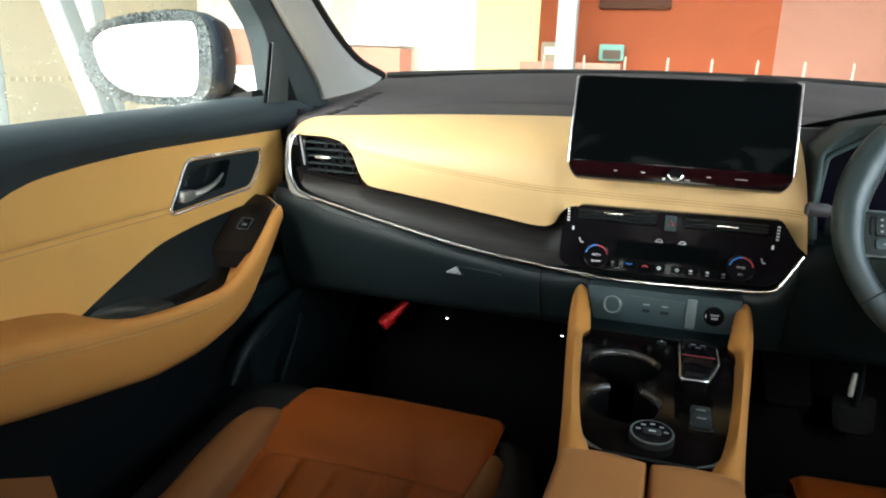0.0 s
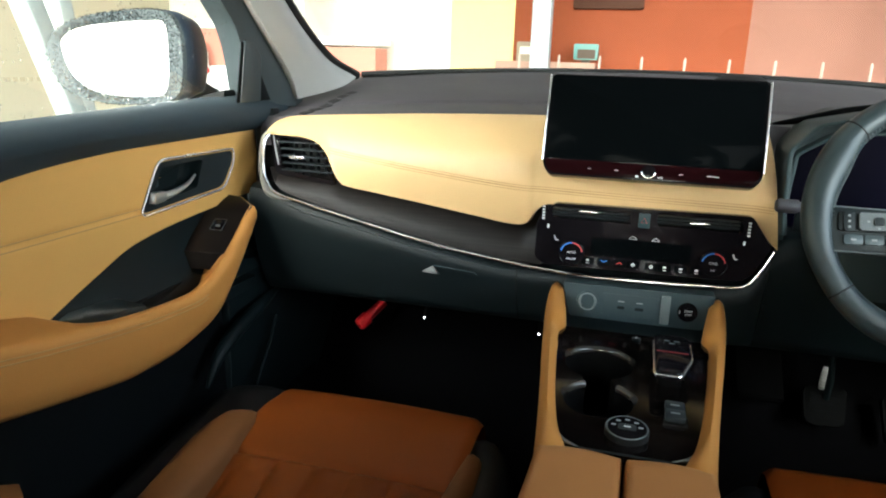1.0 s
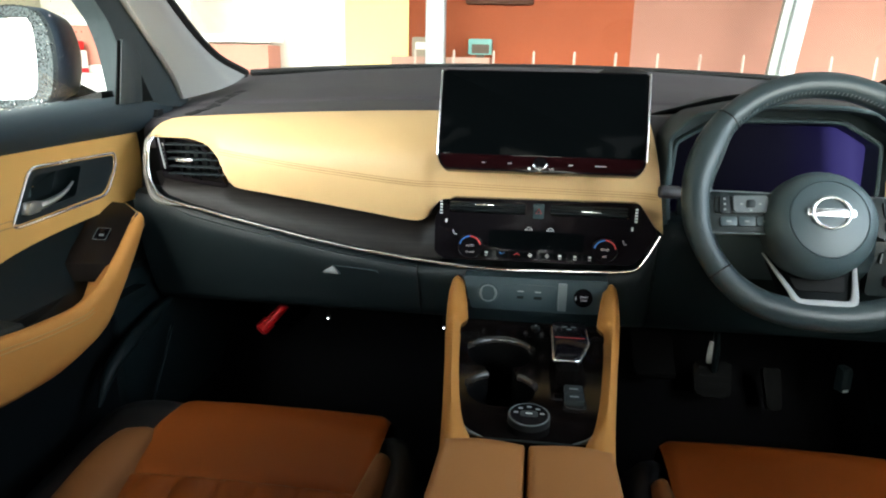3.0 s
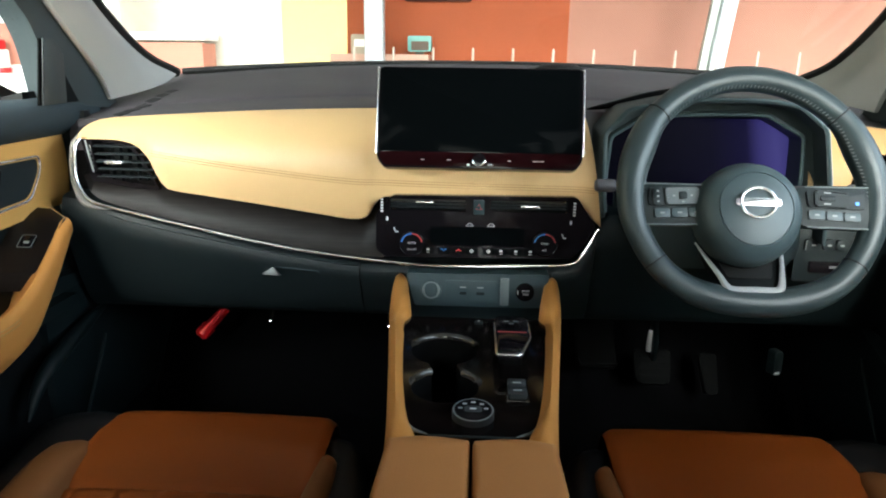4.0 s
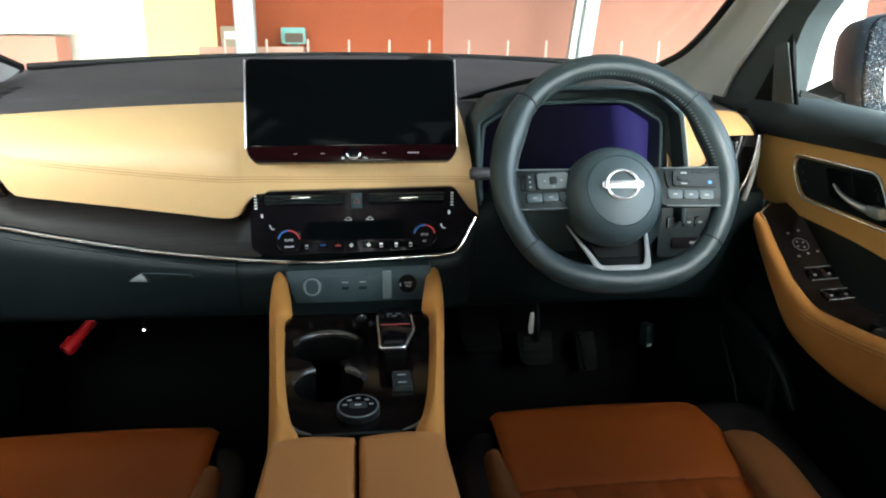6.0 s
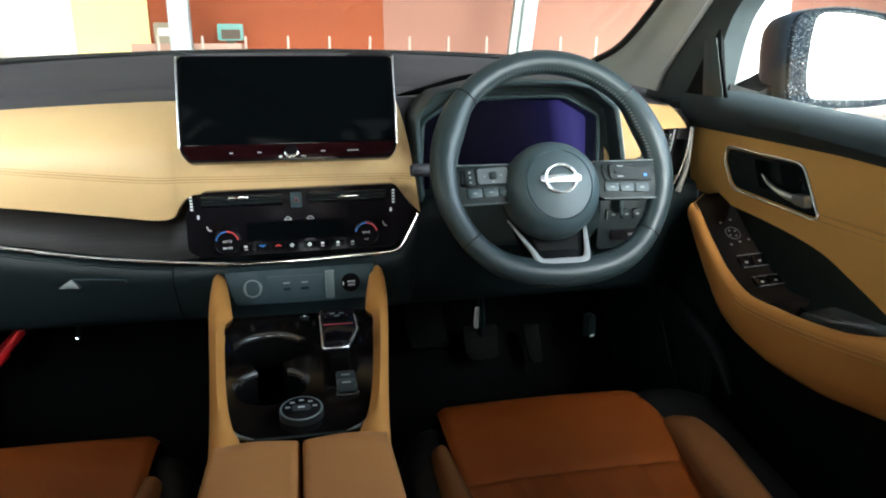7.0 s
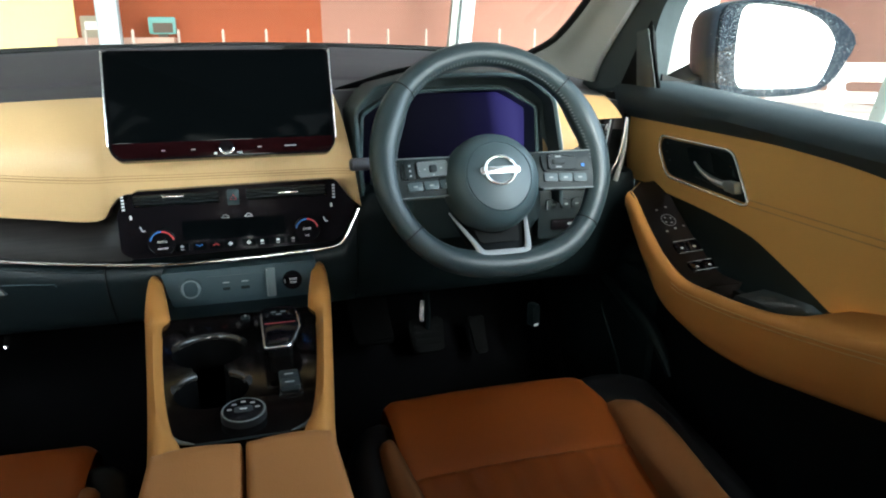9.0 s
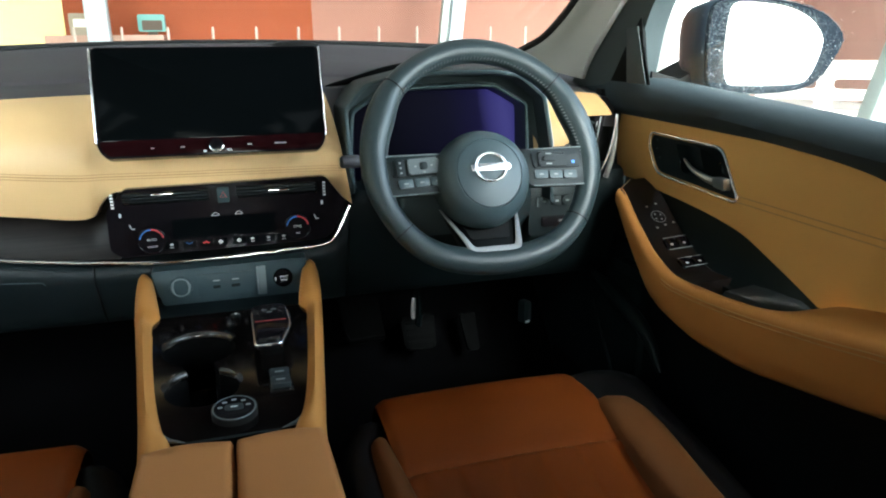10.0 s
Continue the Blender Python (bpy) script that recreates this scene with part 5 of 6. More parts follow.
# ---- front seats ----
def seat(s, label):
    """A front seat; s is the side it stands on."""
    cx = -0.376 if s < 0 else 0.360
    ob = thing("front_seat", label, "car seat", (cx, 0.5, 0.13), group="front seats")
    grow = 0.006 if s < 0 else 0.0
    half = curve([(0.25, 0.158 + grow), (0.60, 0.162 + grow), (0.78, 0.166 + grow), (0.87, 0.164 + grow)])
    top = curve([(0.20, 0.39), (0.45, 0.402), (0.60, 0.430), (0.70, 0.456), (0.79, 0.468), (0.83, 0.466), (0.855, 0.458), (0.87, 0.440)])

    def front(u, v):
        # v from the seam (0) over the nose (0.75) and down (1)
        if v < 0.75:
            y = 0.668 + 0.202 * v / 0.75
            z = top(y)
        else:
            k = (v - 0.75) / 0.25
            y = 0.87 + 0.014 * math.sin(math.pi * min(1, k * 1.2))
            z = 0.440 - 0.16 * k
        x = cx + u * half(min(y, 0.86))
        edge = max(0, abs(u) - 0.9) / 0.1
        return Vector((x, y - 0.006 * edge, z - 0.007 * edge ** 2 - 0.005 * math.exp(-v / 0.03) + 0.004 * (1 - u * u)))

    part("cushion_front", surface(bmesh.new(), front, steps(-1, -0.9, 4) + steps(-0.8, 0.8, 14) + steps(0.9, 1, 4), steps(0, 0.06, 3) + steps(0.12, 0.7, 12) + steps(0.75, 1, 8)), ORANGE, ob, "smooth orange-brown leather front", sharp=80)

    def quilt(u, v):
        y = 0.668 - 0.43 * v
        x = u * half(y)
        pillow = abs(math.sin(math.pi * (x / 0.056 + 0.5))) ** 0.45 - 0.26 * abs(math.sin(x * 260 + 3 * math.sin(y * 40))) * math.exp(-v / 0.12)
        edge = max(0, abs(u) - 0.88) / 0.12
        ends = min(1, v / 0.02)
        return Vector((cx + x, y, top(y) - 0.004 + 0.0105 * pillow * ends + 0.004 * (1 - u * u) - 0.010 * edge ** 2))

    part("cushion_rear", surface(bmesh.new(), quilt, steps(-1, 1, 64), steps(0, 1, 80)), ORANGE, ob, "channel-stitched orange-brown leather", sharp=80)
    part("seam", tube(bmesh.new(), [Vector((cx + u * half(0.668) * 0.98, 0.667, top(0.668) - 0.0045 + 0.004 * (1 - u * u))) for u in steps(-1, 1, 12)], 0.0005, 6), THREAD_DARK, ob)

    def bolster(side, x_in, x_out, y0, y1, z_in, rise, mat, name, nose, lbl, z_base=0.30):
        """A side roll from its nose at y0 back to y1."""
        rings = []
        for t in steps(0, 1, 22):
            y = y0 + (y1 - y0) * t ** 1.6
            n = math.sqrt(max(0.0, 1 - (1 - min(1, (y0 - y) / nose)) ** 2))
            n = max(n, 0.04)
            xi = x_in(y)
            xo = xi + (x_out(y) - xi) * n
            zt = z_in + rise(y) * n - 0.03 * (1 - n)
            pts = [(xi, z_base), (xi, zt - 0.012), (xi + (xo - xi) * 0.14, zt - 0.003), (xi + (xo - xi) * 0.35, zt), (xi + (xo - xi) * 0.62, zt - 0.004), (xi + (xo - xi) * 0.85, zt - 0.018), (xo, zt - 0.045), (xo, z_base)]
            rings.append([Vector((cx + side * a, y, b)) for a, b in pts])
        part(name, loft(bmesh.new(), rings), mat, ob, lbl, sharp=75)

    # door side: broad; console side: narrow
    bolster(s, curve([(0.2, 0.140), (0.60, 0.146), (0.76, 0.158)]), curve([(0.2, 0.215), (0.50, 0.224), (0.60, 0.232), (0.70, 0.238), (0.76, 0.236)]), 0.782, 0.20, 0.455, curve([(0.2, 0.0), (0.5, 0.006), (0.6, 0.014), (0.71, 0.020), (0.76, 0.014)]), TAN_SEAT, "side_bolster", 0.05, "light tan leather side bolster")
    bolster(s, curve([(0.2, 0.17), (0.80, 0.15)]), curve([(0.2, 0.265), (0.50, 0.272), (0.62, 0.285), (0.74, 0.295), (0.80, 0.293)]), 0.880, 0.20, 0.445, curve([(0.2, 0.0), (0.5, 0.004), (0.6, 0.010), (0.70, 0.012), (0.78, 0.022), (0.82, 0.030), (0.86, 0.024)]), BLACK_LEATHER, "outer_bolster", 0.085, "black leather outer bolster", 0.16)
    wide = 0.003
    bolster(-s, curve([(0.2, 0.150), (0.60, 0.158 + wide * 0.5), (0.75, 0.166 + wide * 0.5)]), curve([(0.2, 0.205), (0.60, 0.203 + wide), (0.75, 0.197 + wide)]), 0.758 + wide, 0.20, 0.454, curve([(0.2, 0.03), (0.5, 0.018), (0.75, 0.014)]), TAN_SEAT, "side_bolster", 0.03, "light tan leather side bolster")
    bolster(-s, curve([(0.2, 0.195), (0.70, 0.188), (0.78, 0.168), (0.80, 0.160)]), curve([(0.2, 0.255), (0.60, 0.250 + wide), (0.70, 0.242 + wide), (0.81, 0.222 + wide)]), 0.830 + wide * 1.5, 0.20, 0.447, curve([(0.2, 0.03), (0.5, 0.014), (0.80, 0.009)]), BLACK_LEATHER, "outer_bolster", 0.05, "black leather outer bolster", 0.16)
    part("base", plate(bmesh.new(), rect(0.40, 0.55, 0.03), flat(cx, 0.53, 0.36), 0.18, 0.01), RUBBER, ob)
    for sx in (-1, 1):
        part("rail", plate(bmesh.new(), rect(0.03, 0.60), flat(cx + sx * 0.17, 0.48, 0.18), 0.05), RUBBER, ob)

    # backrest, reclined
    def back(u, v, w, push):
        y = 0.13 - 0.36 * v + push
        z = 0.47 + 0.68 * v
        e = abs(u) ** 6
        return Vector((cx + u * w * (1 - 0.18 * v), y - 0.03 * e, z))

    part("backrest", surface(bmesh.new(), lambda u, v: back(u, v, 0.16, 0), steps(-1, 1, 12), steps(0, 1, 12), 0.08, (0, -1, -0.3)), ORANGE, ob, "orange-brown leather backrest")
    for side in (-1, 1):
        bm = bmesh.new()
        rings = []
        for v in steps(0, 1, 12):
            y, z = 0.13 - 0.36 * v, 0.50 + 0.64 * v
            prof = [(0.15, 0.0), (0.17, 0.03), (0.20, 0.05 * (1 - 0.6 * v)), (0.23, 0.035 * (1 - 0.5 * v)), (0.245, -0.02), (0.24, -0.09), (0.15, -0.09)]
            wing = (1 - v) ** 3 if s < 0 and side == s else 0.0
            rings.append([Vector((cx + side * a * (1 - 0.15 * v), y + b + (0.18 * wing if b > -0.05 else 0.0), z + b * 0.5 + 0.05 * wing)) for a, b in prof])
        part("back_bolster", loft(bm, rings), TAN_SEAT, ob, "light tan backrest bolster", sharp=75)
    return ob


seat(-1, "passenger seat in orange-brown, tan and black leather")
seat(1, "driver seat in orange-brown, tan and black leather")


# ---- front doors ----
arm_top = curve([(0.10, 0.712), (0.362, 0.691), (0.498, 0.668), (0.617, 0.650), (0.70, 0.641), (0.776, 0.637), (0.84, 0.655), (0.90, 0.694), (0.96, 0.735), (1.0, 0.749)])
arm_low = curve([(0.10, 0.68), (0.379, 0.602), (0.538, 0.570), (0.64, 0.554), (0.711, 0.552), (0.78, 0.560), (0.834, 0.576), (0.90, 0.630), (0.96, 0.690), (1.0, 0.735)])
sill_low = curve([(0.10, 0.70), (0.30, 0.768), (0.40, 0.804), (0.456, 0.825), (0.494, 0.840), (0.535, 0.848), (0.628, 0.857), (0.74, 0.862), (1.09, 0.864)])
arm_back = curve([(0.10, 0.716), (0.43, 0.690), (0.53, 0.674), (0.565, 0.654), (0.61, 0.642), (0.70, 0.636), (0.776, 0.633), (0.84, 0.651), (0.90, 0.690), (0.96, 0.731), (1.0, 0.745)])
insert_top = curve([(0.50, 0.624), (0.545, 0.644), (0.66, 0.690), (0.739, 0.716), (0.838, 0.728), (0.95, 0.735), (1.085, 0.741)])


def door(s, driver):
    word = "driver" if driver else "passenger"
    ob = thing("front_door", word + " door lined in tan leather and black plastic", "car door", (s * 0.75, 0.5, 0.13), group="front doors")

    rear_drop = 0.005 if driver else 0.0

    def sill(y, k):
        z0 = sill_low(y) - rear_drop
        low = (0.066 if driver else 0.036) * (1.0 - y)
        prof = [(0.775, 0.921 - low), (0.735, 0.923 - low), (0.712, 0.918 - low), (0.702, 0.907 - low), (0.700, 0.893 - low), (0.704, (z0 + 0.895) / 2), (0.716, z0 + 0.004), (0.724, z0 - 0.002), (0.74, z0 - 0.008)]
        x, z = prof[k]
        return Vector((s * x, y, z))

    part("sill", surface(bmesh.new(), sill, steps(0.05, 1.17, 44), list(range(9))), SILL, ob, "black soft-touch window sill", sharp=60)

    oy, oz = (-0.021, 0.005) if driver else (-0.006, 0.004)

    def lining(y, k):
        z1, z0 = sill_low(y) + 0.004 - rear_drop, max(insert_top(y), arm_back(y) - 0.004) if y > 0.535 else arm_back(y) - 0.01
        z = z1 + (z0 - z1) * k
        dent = max(0.0, min(1.0, min(y - oy - 0.772 - (z - oz - 0.764) * 0.66, 0.904 + (z - oz - 0.774) * 0.44 - y + oy) / 0.004)) * max(0.0, min(1.0, min(z - oz - 0.761, 0.824 - z + oz) / 0.003))
        crease = 0.045 * dent + 0.003 * math.exp(-((z - 0.764) / 0.004) ** 2) * (1 if y < 0.75 else 0)
        return Vector((s * (0.730 + crease + 0.004 * math.sin(math.pi * k) * -1), y, z))

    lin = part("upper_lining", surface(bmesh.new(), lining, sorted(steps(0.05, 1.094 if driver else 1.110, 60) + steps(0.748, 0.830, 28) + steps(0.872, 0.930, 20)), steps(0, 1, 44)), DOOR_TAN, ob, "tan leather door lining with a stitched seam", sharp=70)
    for dz in (0.0045, -0.0045):
        part("seam", tube(bmesh.new(), [(s * 0.7262, y, 0.763 + dz) for y in steps(0.10, 0.765, 20)], 0.0007, 6), THREAD, lin)

    # armrest: narrow beside the pocket, broad behind it
    thick = curve([(0.10, 0.085), (0.470, 0.078), (0.55, 0.060), (0.61, 0.034), (0.70, 0.024), (0.985, 0.020)])
    reach = curve([(0.10, 0.652), (0.80, 0.650), (0.90, 0.653), (0.985, 0.662)])
    rings = []
    for y in steps(0.05, 0.972, 54):
        x, t, z1, z0 = reach(y), thick(y), arm_top(y), arm_low(y)
        h = z1 - z0
        zb = arm_back(y)
        pts = [(x + t, zb), (x + t * 0.55, z1 + (zb - z1) * 0.5 + 0.002), (x + 0.012, z1), (x + 0.004, z1 - 0.003), (x, z1 - min(0.012, h * 0.3)), (x, z0 + h * 0.35), (x + 0.006, z0 + h * 0.12), (x + 0.016, z0), (x + 0.08, z0 - 0.004)]
        rings.append([Vector((s * a, y, b)) for a, b in pts])
    arm = part("armrest", loft(bmesh.new(), rings), ARM_TAN, ob, "golden-brown leather door armrest", sharp=65)
    for dz in (0.0, 0.006):
        part("seam", tube(bmesh.new(), [(s * (reach(y) - 0.0006), y, arm_top(y) - 0.013 - dz) for y in steps(0.06, 0.80, 40)], 0.0007, 6), THREAD, arm)

    # black pocket behind the armrest
    part("insert", surface(bmesh.new(), lambda y, k: Vector((s * (0.748 - 0.041 * k * k), y, insert_top(y) + 0.01 + (0.60 - insert_top(y) - 0.01) * k)), steps(0.52, 1.088, 32), steps(0, 1, 8)), PLASTIC, ob, "black plastic door insert")
    part("pocket_floor", plate(bmesh.new(), rect(0.055, 0.36), flat(s * 0.71, 0.82, 0.60), 0.02), PLASTIC, ob)
    bm = bmesh.new()
    loft(bm, [[Vector((s * x, y, z)) for x, z in ((0.676, zt - 0.006), (0.682, zt), (0.73, zt + 0.004), (0.73, 0.60), (0.668, 0.60))] for y, zt in ((0.560, 0.640), (0.60, 0.650), (0.66, 0.646), (0.690, 0.642), (0.696, 0.630))])
    part("pull_cup", bm, SOFT_BLACK, ob, "dark grey pull cup", sharp=40)

    # switch pod, let into the armrest and sloping down to the rear
    y0 = 0.735 if driver else 0.866

    def pod_f(u, v):
        x = 0.667 + (0.067 if driver else 0.076) * u
        y = y0 + 0.008 * (1 - u) + (0.967 + 0.026 * min(1, u * 2) - y0 - 0.008 * (1 - u)) * v
        return Vector((s * x, y, arm_top(y) - 0.001 + 0.06 * (x - 0.667)))

    def on_pod(x, y, lift=0.0):
        """A frame on the pod: local x to the right, y ahead along its slope, z out of it."""
        ahead = Vector((0, 0.02, arm_top(y + 0.01) - arm_top(y - 0.01))).normalized()
        across = Vector((1, 0, 0))
        up = across.cross(ahead)
        fr = Matrix((across, ahead, up)).transposed().to_4x4()
        fr.translation = Vector((s * x, y, arm_top(y) - 0.001 + 0.06 * (x - 0.667))) + up * lift
        return fr

    pod = part("switch_pod", surface(bmesh.new(), pod_f, [0, 0.03] + steps(0.1, 1, 8), [0, 0.02] + steps(0.05, 1, 16), 0.03, (0, 0, -1)), POD_BROWN, ob, "gloss black window switch pod")
    part("pod_tip", tube(bmesh.new(), [pod_f(u, v) + Vector((0, 0, 0.0006)) for u, v in ((0.02, 0.93), (0.02, 1), (0.25, 1), (0.5, 1))], 0.0012, 6), CHROME, pod, "chrome tip")
    if driver:
        for y in (0.8545, 0.8095):
            for sx in (-1, 1):
                k = part("window_switch", plate(bmesh.new(), rect(0.021, 0.022, 0.004), on_pod(0.711 + sx * 0.0115, y, 0.004) @ pose(0, 0, 0, 6), 0.008, 0.002), PIANO, pod)
                bar("mark", 0.0045, 0.0035, on_pod(0.711 + sx * 0.0115, y, 0.0046) @ pose(0, -0.002, 0, 6), DIM_MARK, k)
            for dy in (0.0115, -0.0115):
                part("switch_edge", tube(bmesh.new(), [on_pod(0.711 + x, y + dy, 0.004).translation for x in (-0.021, 0.0, 0.022)], 0.0006, 6), LIGHT_GREY, pod, "satin switch edge")
        c = on_pod(0.706, 0.9055, 0.0004)
        part("mirror_pad", tube(bmesh.new(), [c @ Vector((0.0125 * math.cos(a), 0.0125 * math.sin(a), 0.0004)) for a in steps(0, 2 * math.pi * 31 / 32, 31)], 0.0005, 5, closed=True), DIM_MARK, pod)
        for i in range(4):
            a = math.pi / 2 * i + 0.6
            bar("mark", 0.003, 0.003, c @ pose(0.007 * math.cos(a), 0.007 * math.sin(a), 0.0004), DIM_MARK, pod)
        for x, y in ((0.7136, 0.928), (0.6945, 0.925), (0.7275, 0.892), (0.7105, 0.890), (0.6935, 0.887)):
            bar("mark", 0.0042, 0.0035, on_pod(x, y, 0.0006), DIM_MARK, pod)
    else:
        c = on_pod(0.7034, 0.9187, 0.0025)
        k = part("window_switch", plate(bmesh.new(), rect(0.022, 0.024, 0.004), c @ pose(0, 0, 0, 6), 0.008, 0.002), PIANO, pod)
        part("switch_edge", tube(bmesh.new(), [c @ Vector((q.x, q.y, 0.0014)) for q in rect(0.023, 0.025, 0.003)], 0.00045, 5, closed=True), LIGHT_GREY, k)
        bar("mark", 0.008, 0.004, c @ pose(0, -0.002, 0.0012, 6), DIM_MARK, k)

    # handle in its bezel
    def corners(grow):
        if driver:
            return [(0.783 - grow, 0.833 + grow), (0.975 + grow, 0.834 + grow), (0.979 + grow, 0.811), (0.950 + grow, 0.766 - grow), (0.734 - grow, 0.757 - grow)]
        return [(0.797 - grow, 0.836 + grow), (1.008 + grow, 0.833 + grow), (1.006 + grow, 0.808), (0.973 + grow, 0.765 - grow), (0.747 - grow, 0.755 - grow)]
    hm = sideways(s * 0.7285, 0, 0, s)
    cup = [(y + oy, z + oz) for y, z in ((0.813, 0.819), (0.922, 0.820), (0.900, 0.774), (0.777, 0.766))]
    bm = bmesh.new()
    holed_plate(bm, rounded(corners(-0.004), 0.016, 5), [rounded(cup, 0.008)], hm @ pose(0, 0, 0.003), 0.012)
    bez = part("handle_bezel", bm, DARK_KEY if not driver else PLASTIC, ob, "dark grey bezel of the door handle")
    cup_o = rounded(cup, 0.008)
    cy = sum((q for q in cup_o), Vector((0, 0))) / len(cup_o)
    part("recess", loft(bmesh.new(), [[hm @ Vector((cy.x + (q.x - cy.x) * k, cy.y + (q.y - cy.y) * k, d)) for q in cup_o] for k, d in ((1.0, 0.002), (0.98, -0.012), (0.92, -0.026), (0.80, -0.032), (0.02, -0.033))], caps=False), PLASTIC, bez, "dark recess behind the lever")
    part("lever_grip", plate(bmesh.new(), rounded([(0.775 + oy, 0.768 + oz), (0.803 + oy, 0.770 + oz), (0.806 + oy, 0.784 + oz), (0.780 + oy, 0.785 + oz)], 0.003), hm @ pose(0, 0, 0.016), 0.012, 0.002), SILVER, bez, "flat silver end of the lever")
    part("bezel_rim", tube(bmesh.new(), [hm @ Vector((q.x, q.y, 0.004)) for q in rounded(corners(0.0), 0.018, 6)], 0.0023, 8, closed=True), CHROME, bez, "chrome rim")
    path = smooth_path([hm @ (Vector(q) + Vector((oy, oz, 0))) for q in ((0.906, 0.795, -0.004), (0.880, 0.786, 0.002), (0.850, 0.781, 0.008), (0.82, 0.777, 0.010), (0.783, 0.774, 0.006))], 5)
    k = len(path)
    part("lever", tube(bmesh.new(), path, [0.0018 + 0.0046 * min(1, i / (k * 0.75)) for i in range(k)], 10, squash=0.9), SILVER, bez, "silver pull lever")
    part("lever_end", plate(bmesh.new(), rect(0.016, 0.030, 0.004), hm @ pose(0.806 + oy, 0.802 + oz, -0.006), 0.01, 0.002), GREY_PLASTIC, bez)
    if driver:
        for z in (0.818, 0.803, 0.789):
            bar("mark", 0.005, 0.003, hm @ pose(0.955 if z > 0.8 else 0.945, z + 0.005, 0.0034), GREY_PLASTIC, bez)

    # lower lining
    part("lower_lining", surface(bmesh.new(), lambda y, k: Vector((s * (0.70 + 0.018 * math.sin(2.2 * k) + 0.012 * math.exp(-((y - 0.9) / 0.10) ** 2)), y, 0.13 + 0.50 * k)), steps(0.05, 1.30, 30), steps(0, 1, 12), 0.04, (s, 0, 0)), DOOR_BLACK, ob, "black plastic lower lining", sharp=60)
    ridge = smooth_path([(s * 0.690, 0.840, 0.440), (s * 0.686, 0.872, 0.487), (s * 0.685, 0.928, 0.514), (s * 0.687, 1.03, 0.537), (s * 0.694, 1.10, 0.543)], 6)
    part("speaker_ridge", tube(bmesh.new(), ridge, [0.004 + 0.010 * math.sin(math.pi * i / (len(ridge) - 1)) for i in range(len(ridge))], 10), PLASTIC, ob, "curved black ridge over the door speaker")
    part("pocket_edge", tube(bmesh.new(), smooth_path([(s * 0.690, 1.085, 0.49), (s * 0.688, 1.05, 0.445), (s * 0.688, 1.005, 0.388), (s * 0.690, 0.985, 0.34)], 5), 0.0035, 8), PLASTIC, ob)
    part("end_panel", surface(bmesh.new(), lambda z, k: Vector((s * (0.735 - 0.04 * k), 1.085 + 0.02 * k, z)), steps(0.60, 0.90, 6), [0, 0.5, 1.0], 0.02), RUBBER, ob)

    # window frame, mirror triangle and glass
    dy = -0.030 if driver else 0.0
    rear = smooth_path([(s * 0.700, 1.25, 0.895), (s * 0.700, 1.17, 0.975), (s * 0.694, 1.03, 1.09), (s * 0.67, 0.80, 1.26), (s * 0.615, 0.55, 1.43)], 8)
    edge = smooth_path([(s * 0.712, 1.05 + dy, 0.915), (s * 0.706, 1.012 + dy, 1.021), (s * 0.702, 0.945 + dy, 1.089), (s * 0.672, 0.695 + dy, 1.262), (s * 0.625, 0.435 + dy, 1.43)], 8)
    bm = bmesh.new()
    loft(bm, [[a, a.lerp(c, 0.5) + Vector((-s * 0.008, 0, 0)), c, c + Vector((s * 0.04, 0, 0)), a + Vector((s * 0.04, 0, 0))] for a, c in zip(rear, edge)])
    part("window_frame", bm, COWL, ob, "black window frame", sharp=50)
    part("mirror_triangle", plate(bmesh.new(), rounded([(0.998 + dy, 0.916), (1.20, 0.916), (1.11 + dy, 0.985), (1.045 + dy, 1.026), (1.026 + dy, 1.026)], 0.006), sideways(s * 0.703, 0, 0, s), 0.005, 0.001), DOOR_BLACK, ob, "black mirror corner cover")
    step = [(0.9590, 0.915), (1.020, 0.915), (1.032, 1.006), (1.015, 1.010), (0.996, 1.011)] if driver else [(0.988, 0.915), (1.056, 0.915), (1.064, 1.012), (1.036, 1.018), (1.010, 1.020)]
    part("triangle_step", plate(bmesh.new(), rounded(step, 0.003), sideways(s * 0.6995, 0.006 if driver else 0.010, 0, s), 0.006, 0.0015), COWL, ob)
    strip_o = [(0.9515, 0.915), (0.9590, 0.915), (0.993, 1.002), (0.989, 1.004)] if driver else [(0.981, 0.915), (0.989, 0.915), (1.010, 1.018), (1.004, 1.019)]
    part("seal", plate(bmesh.new(), rounded(strip_o, 0.002), sideways(s * 0.7015, 0.006 if driver else 0.010, 0, s), 0.003, 0.0005), MATT_BLACK, ob)
    g = part("glass", surface(bmesh.new(), lambda y, z: Vector((s * (0.745 - 0.20 * max(0, z - 0.9)), y, z)), steps(-0.15, 1.05, 6), steps(0.90, 1.46, 6)), GLASS, ob, "clear side window glass")
    g.visible_shadow = False
    return ob


door(-1, False)
door(1, True)


def beaded(name, start, end, spec):
    """Water drops, coloured dark or bright for the sky or ground light they bend."""
    m = material(name, (0.10, 0.12, 0.12), 0.3, bump=0, spec=spec)
    n, l = m.node_tree.nodes, m.node_tree.links
    geo, bead_ramp = n.new("ShaderNodeNewGeometry"), n.new("ShaderNodeValToRGB")
    bead_ramp.color_ramp.elements[0].position, bead_ramp.color_ramp.elements[0].color = start, (0.003, 0.004, 0.0045, 1)
    bead_ramp.color_ramp.elements[1].position, bead_ramp.color_ramp.elements[1].color = end, (0.16, 0.19, 0.20, 1)
    l.new(geo.outputs["Random Per Island"], bead_ramp.inputs["Fac"])
    l.new(bead_ramp.outputs["Color"], n["Principled BSDF"].inputs["Base Color"])
    return m


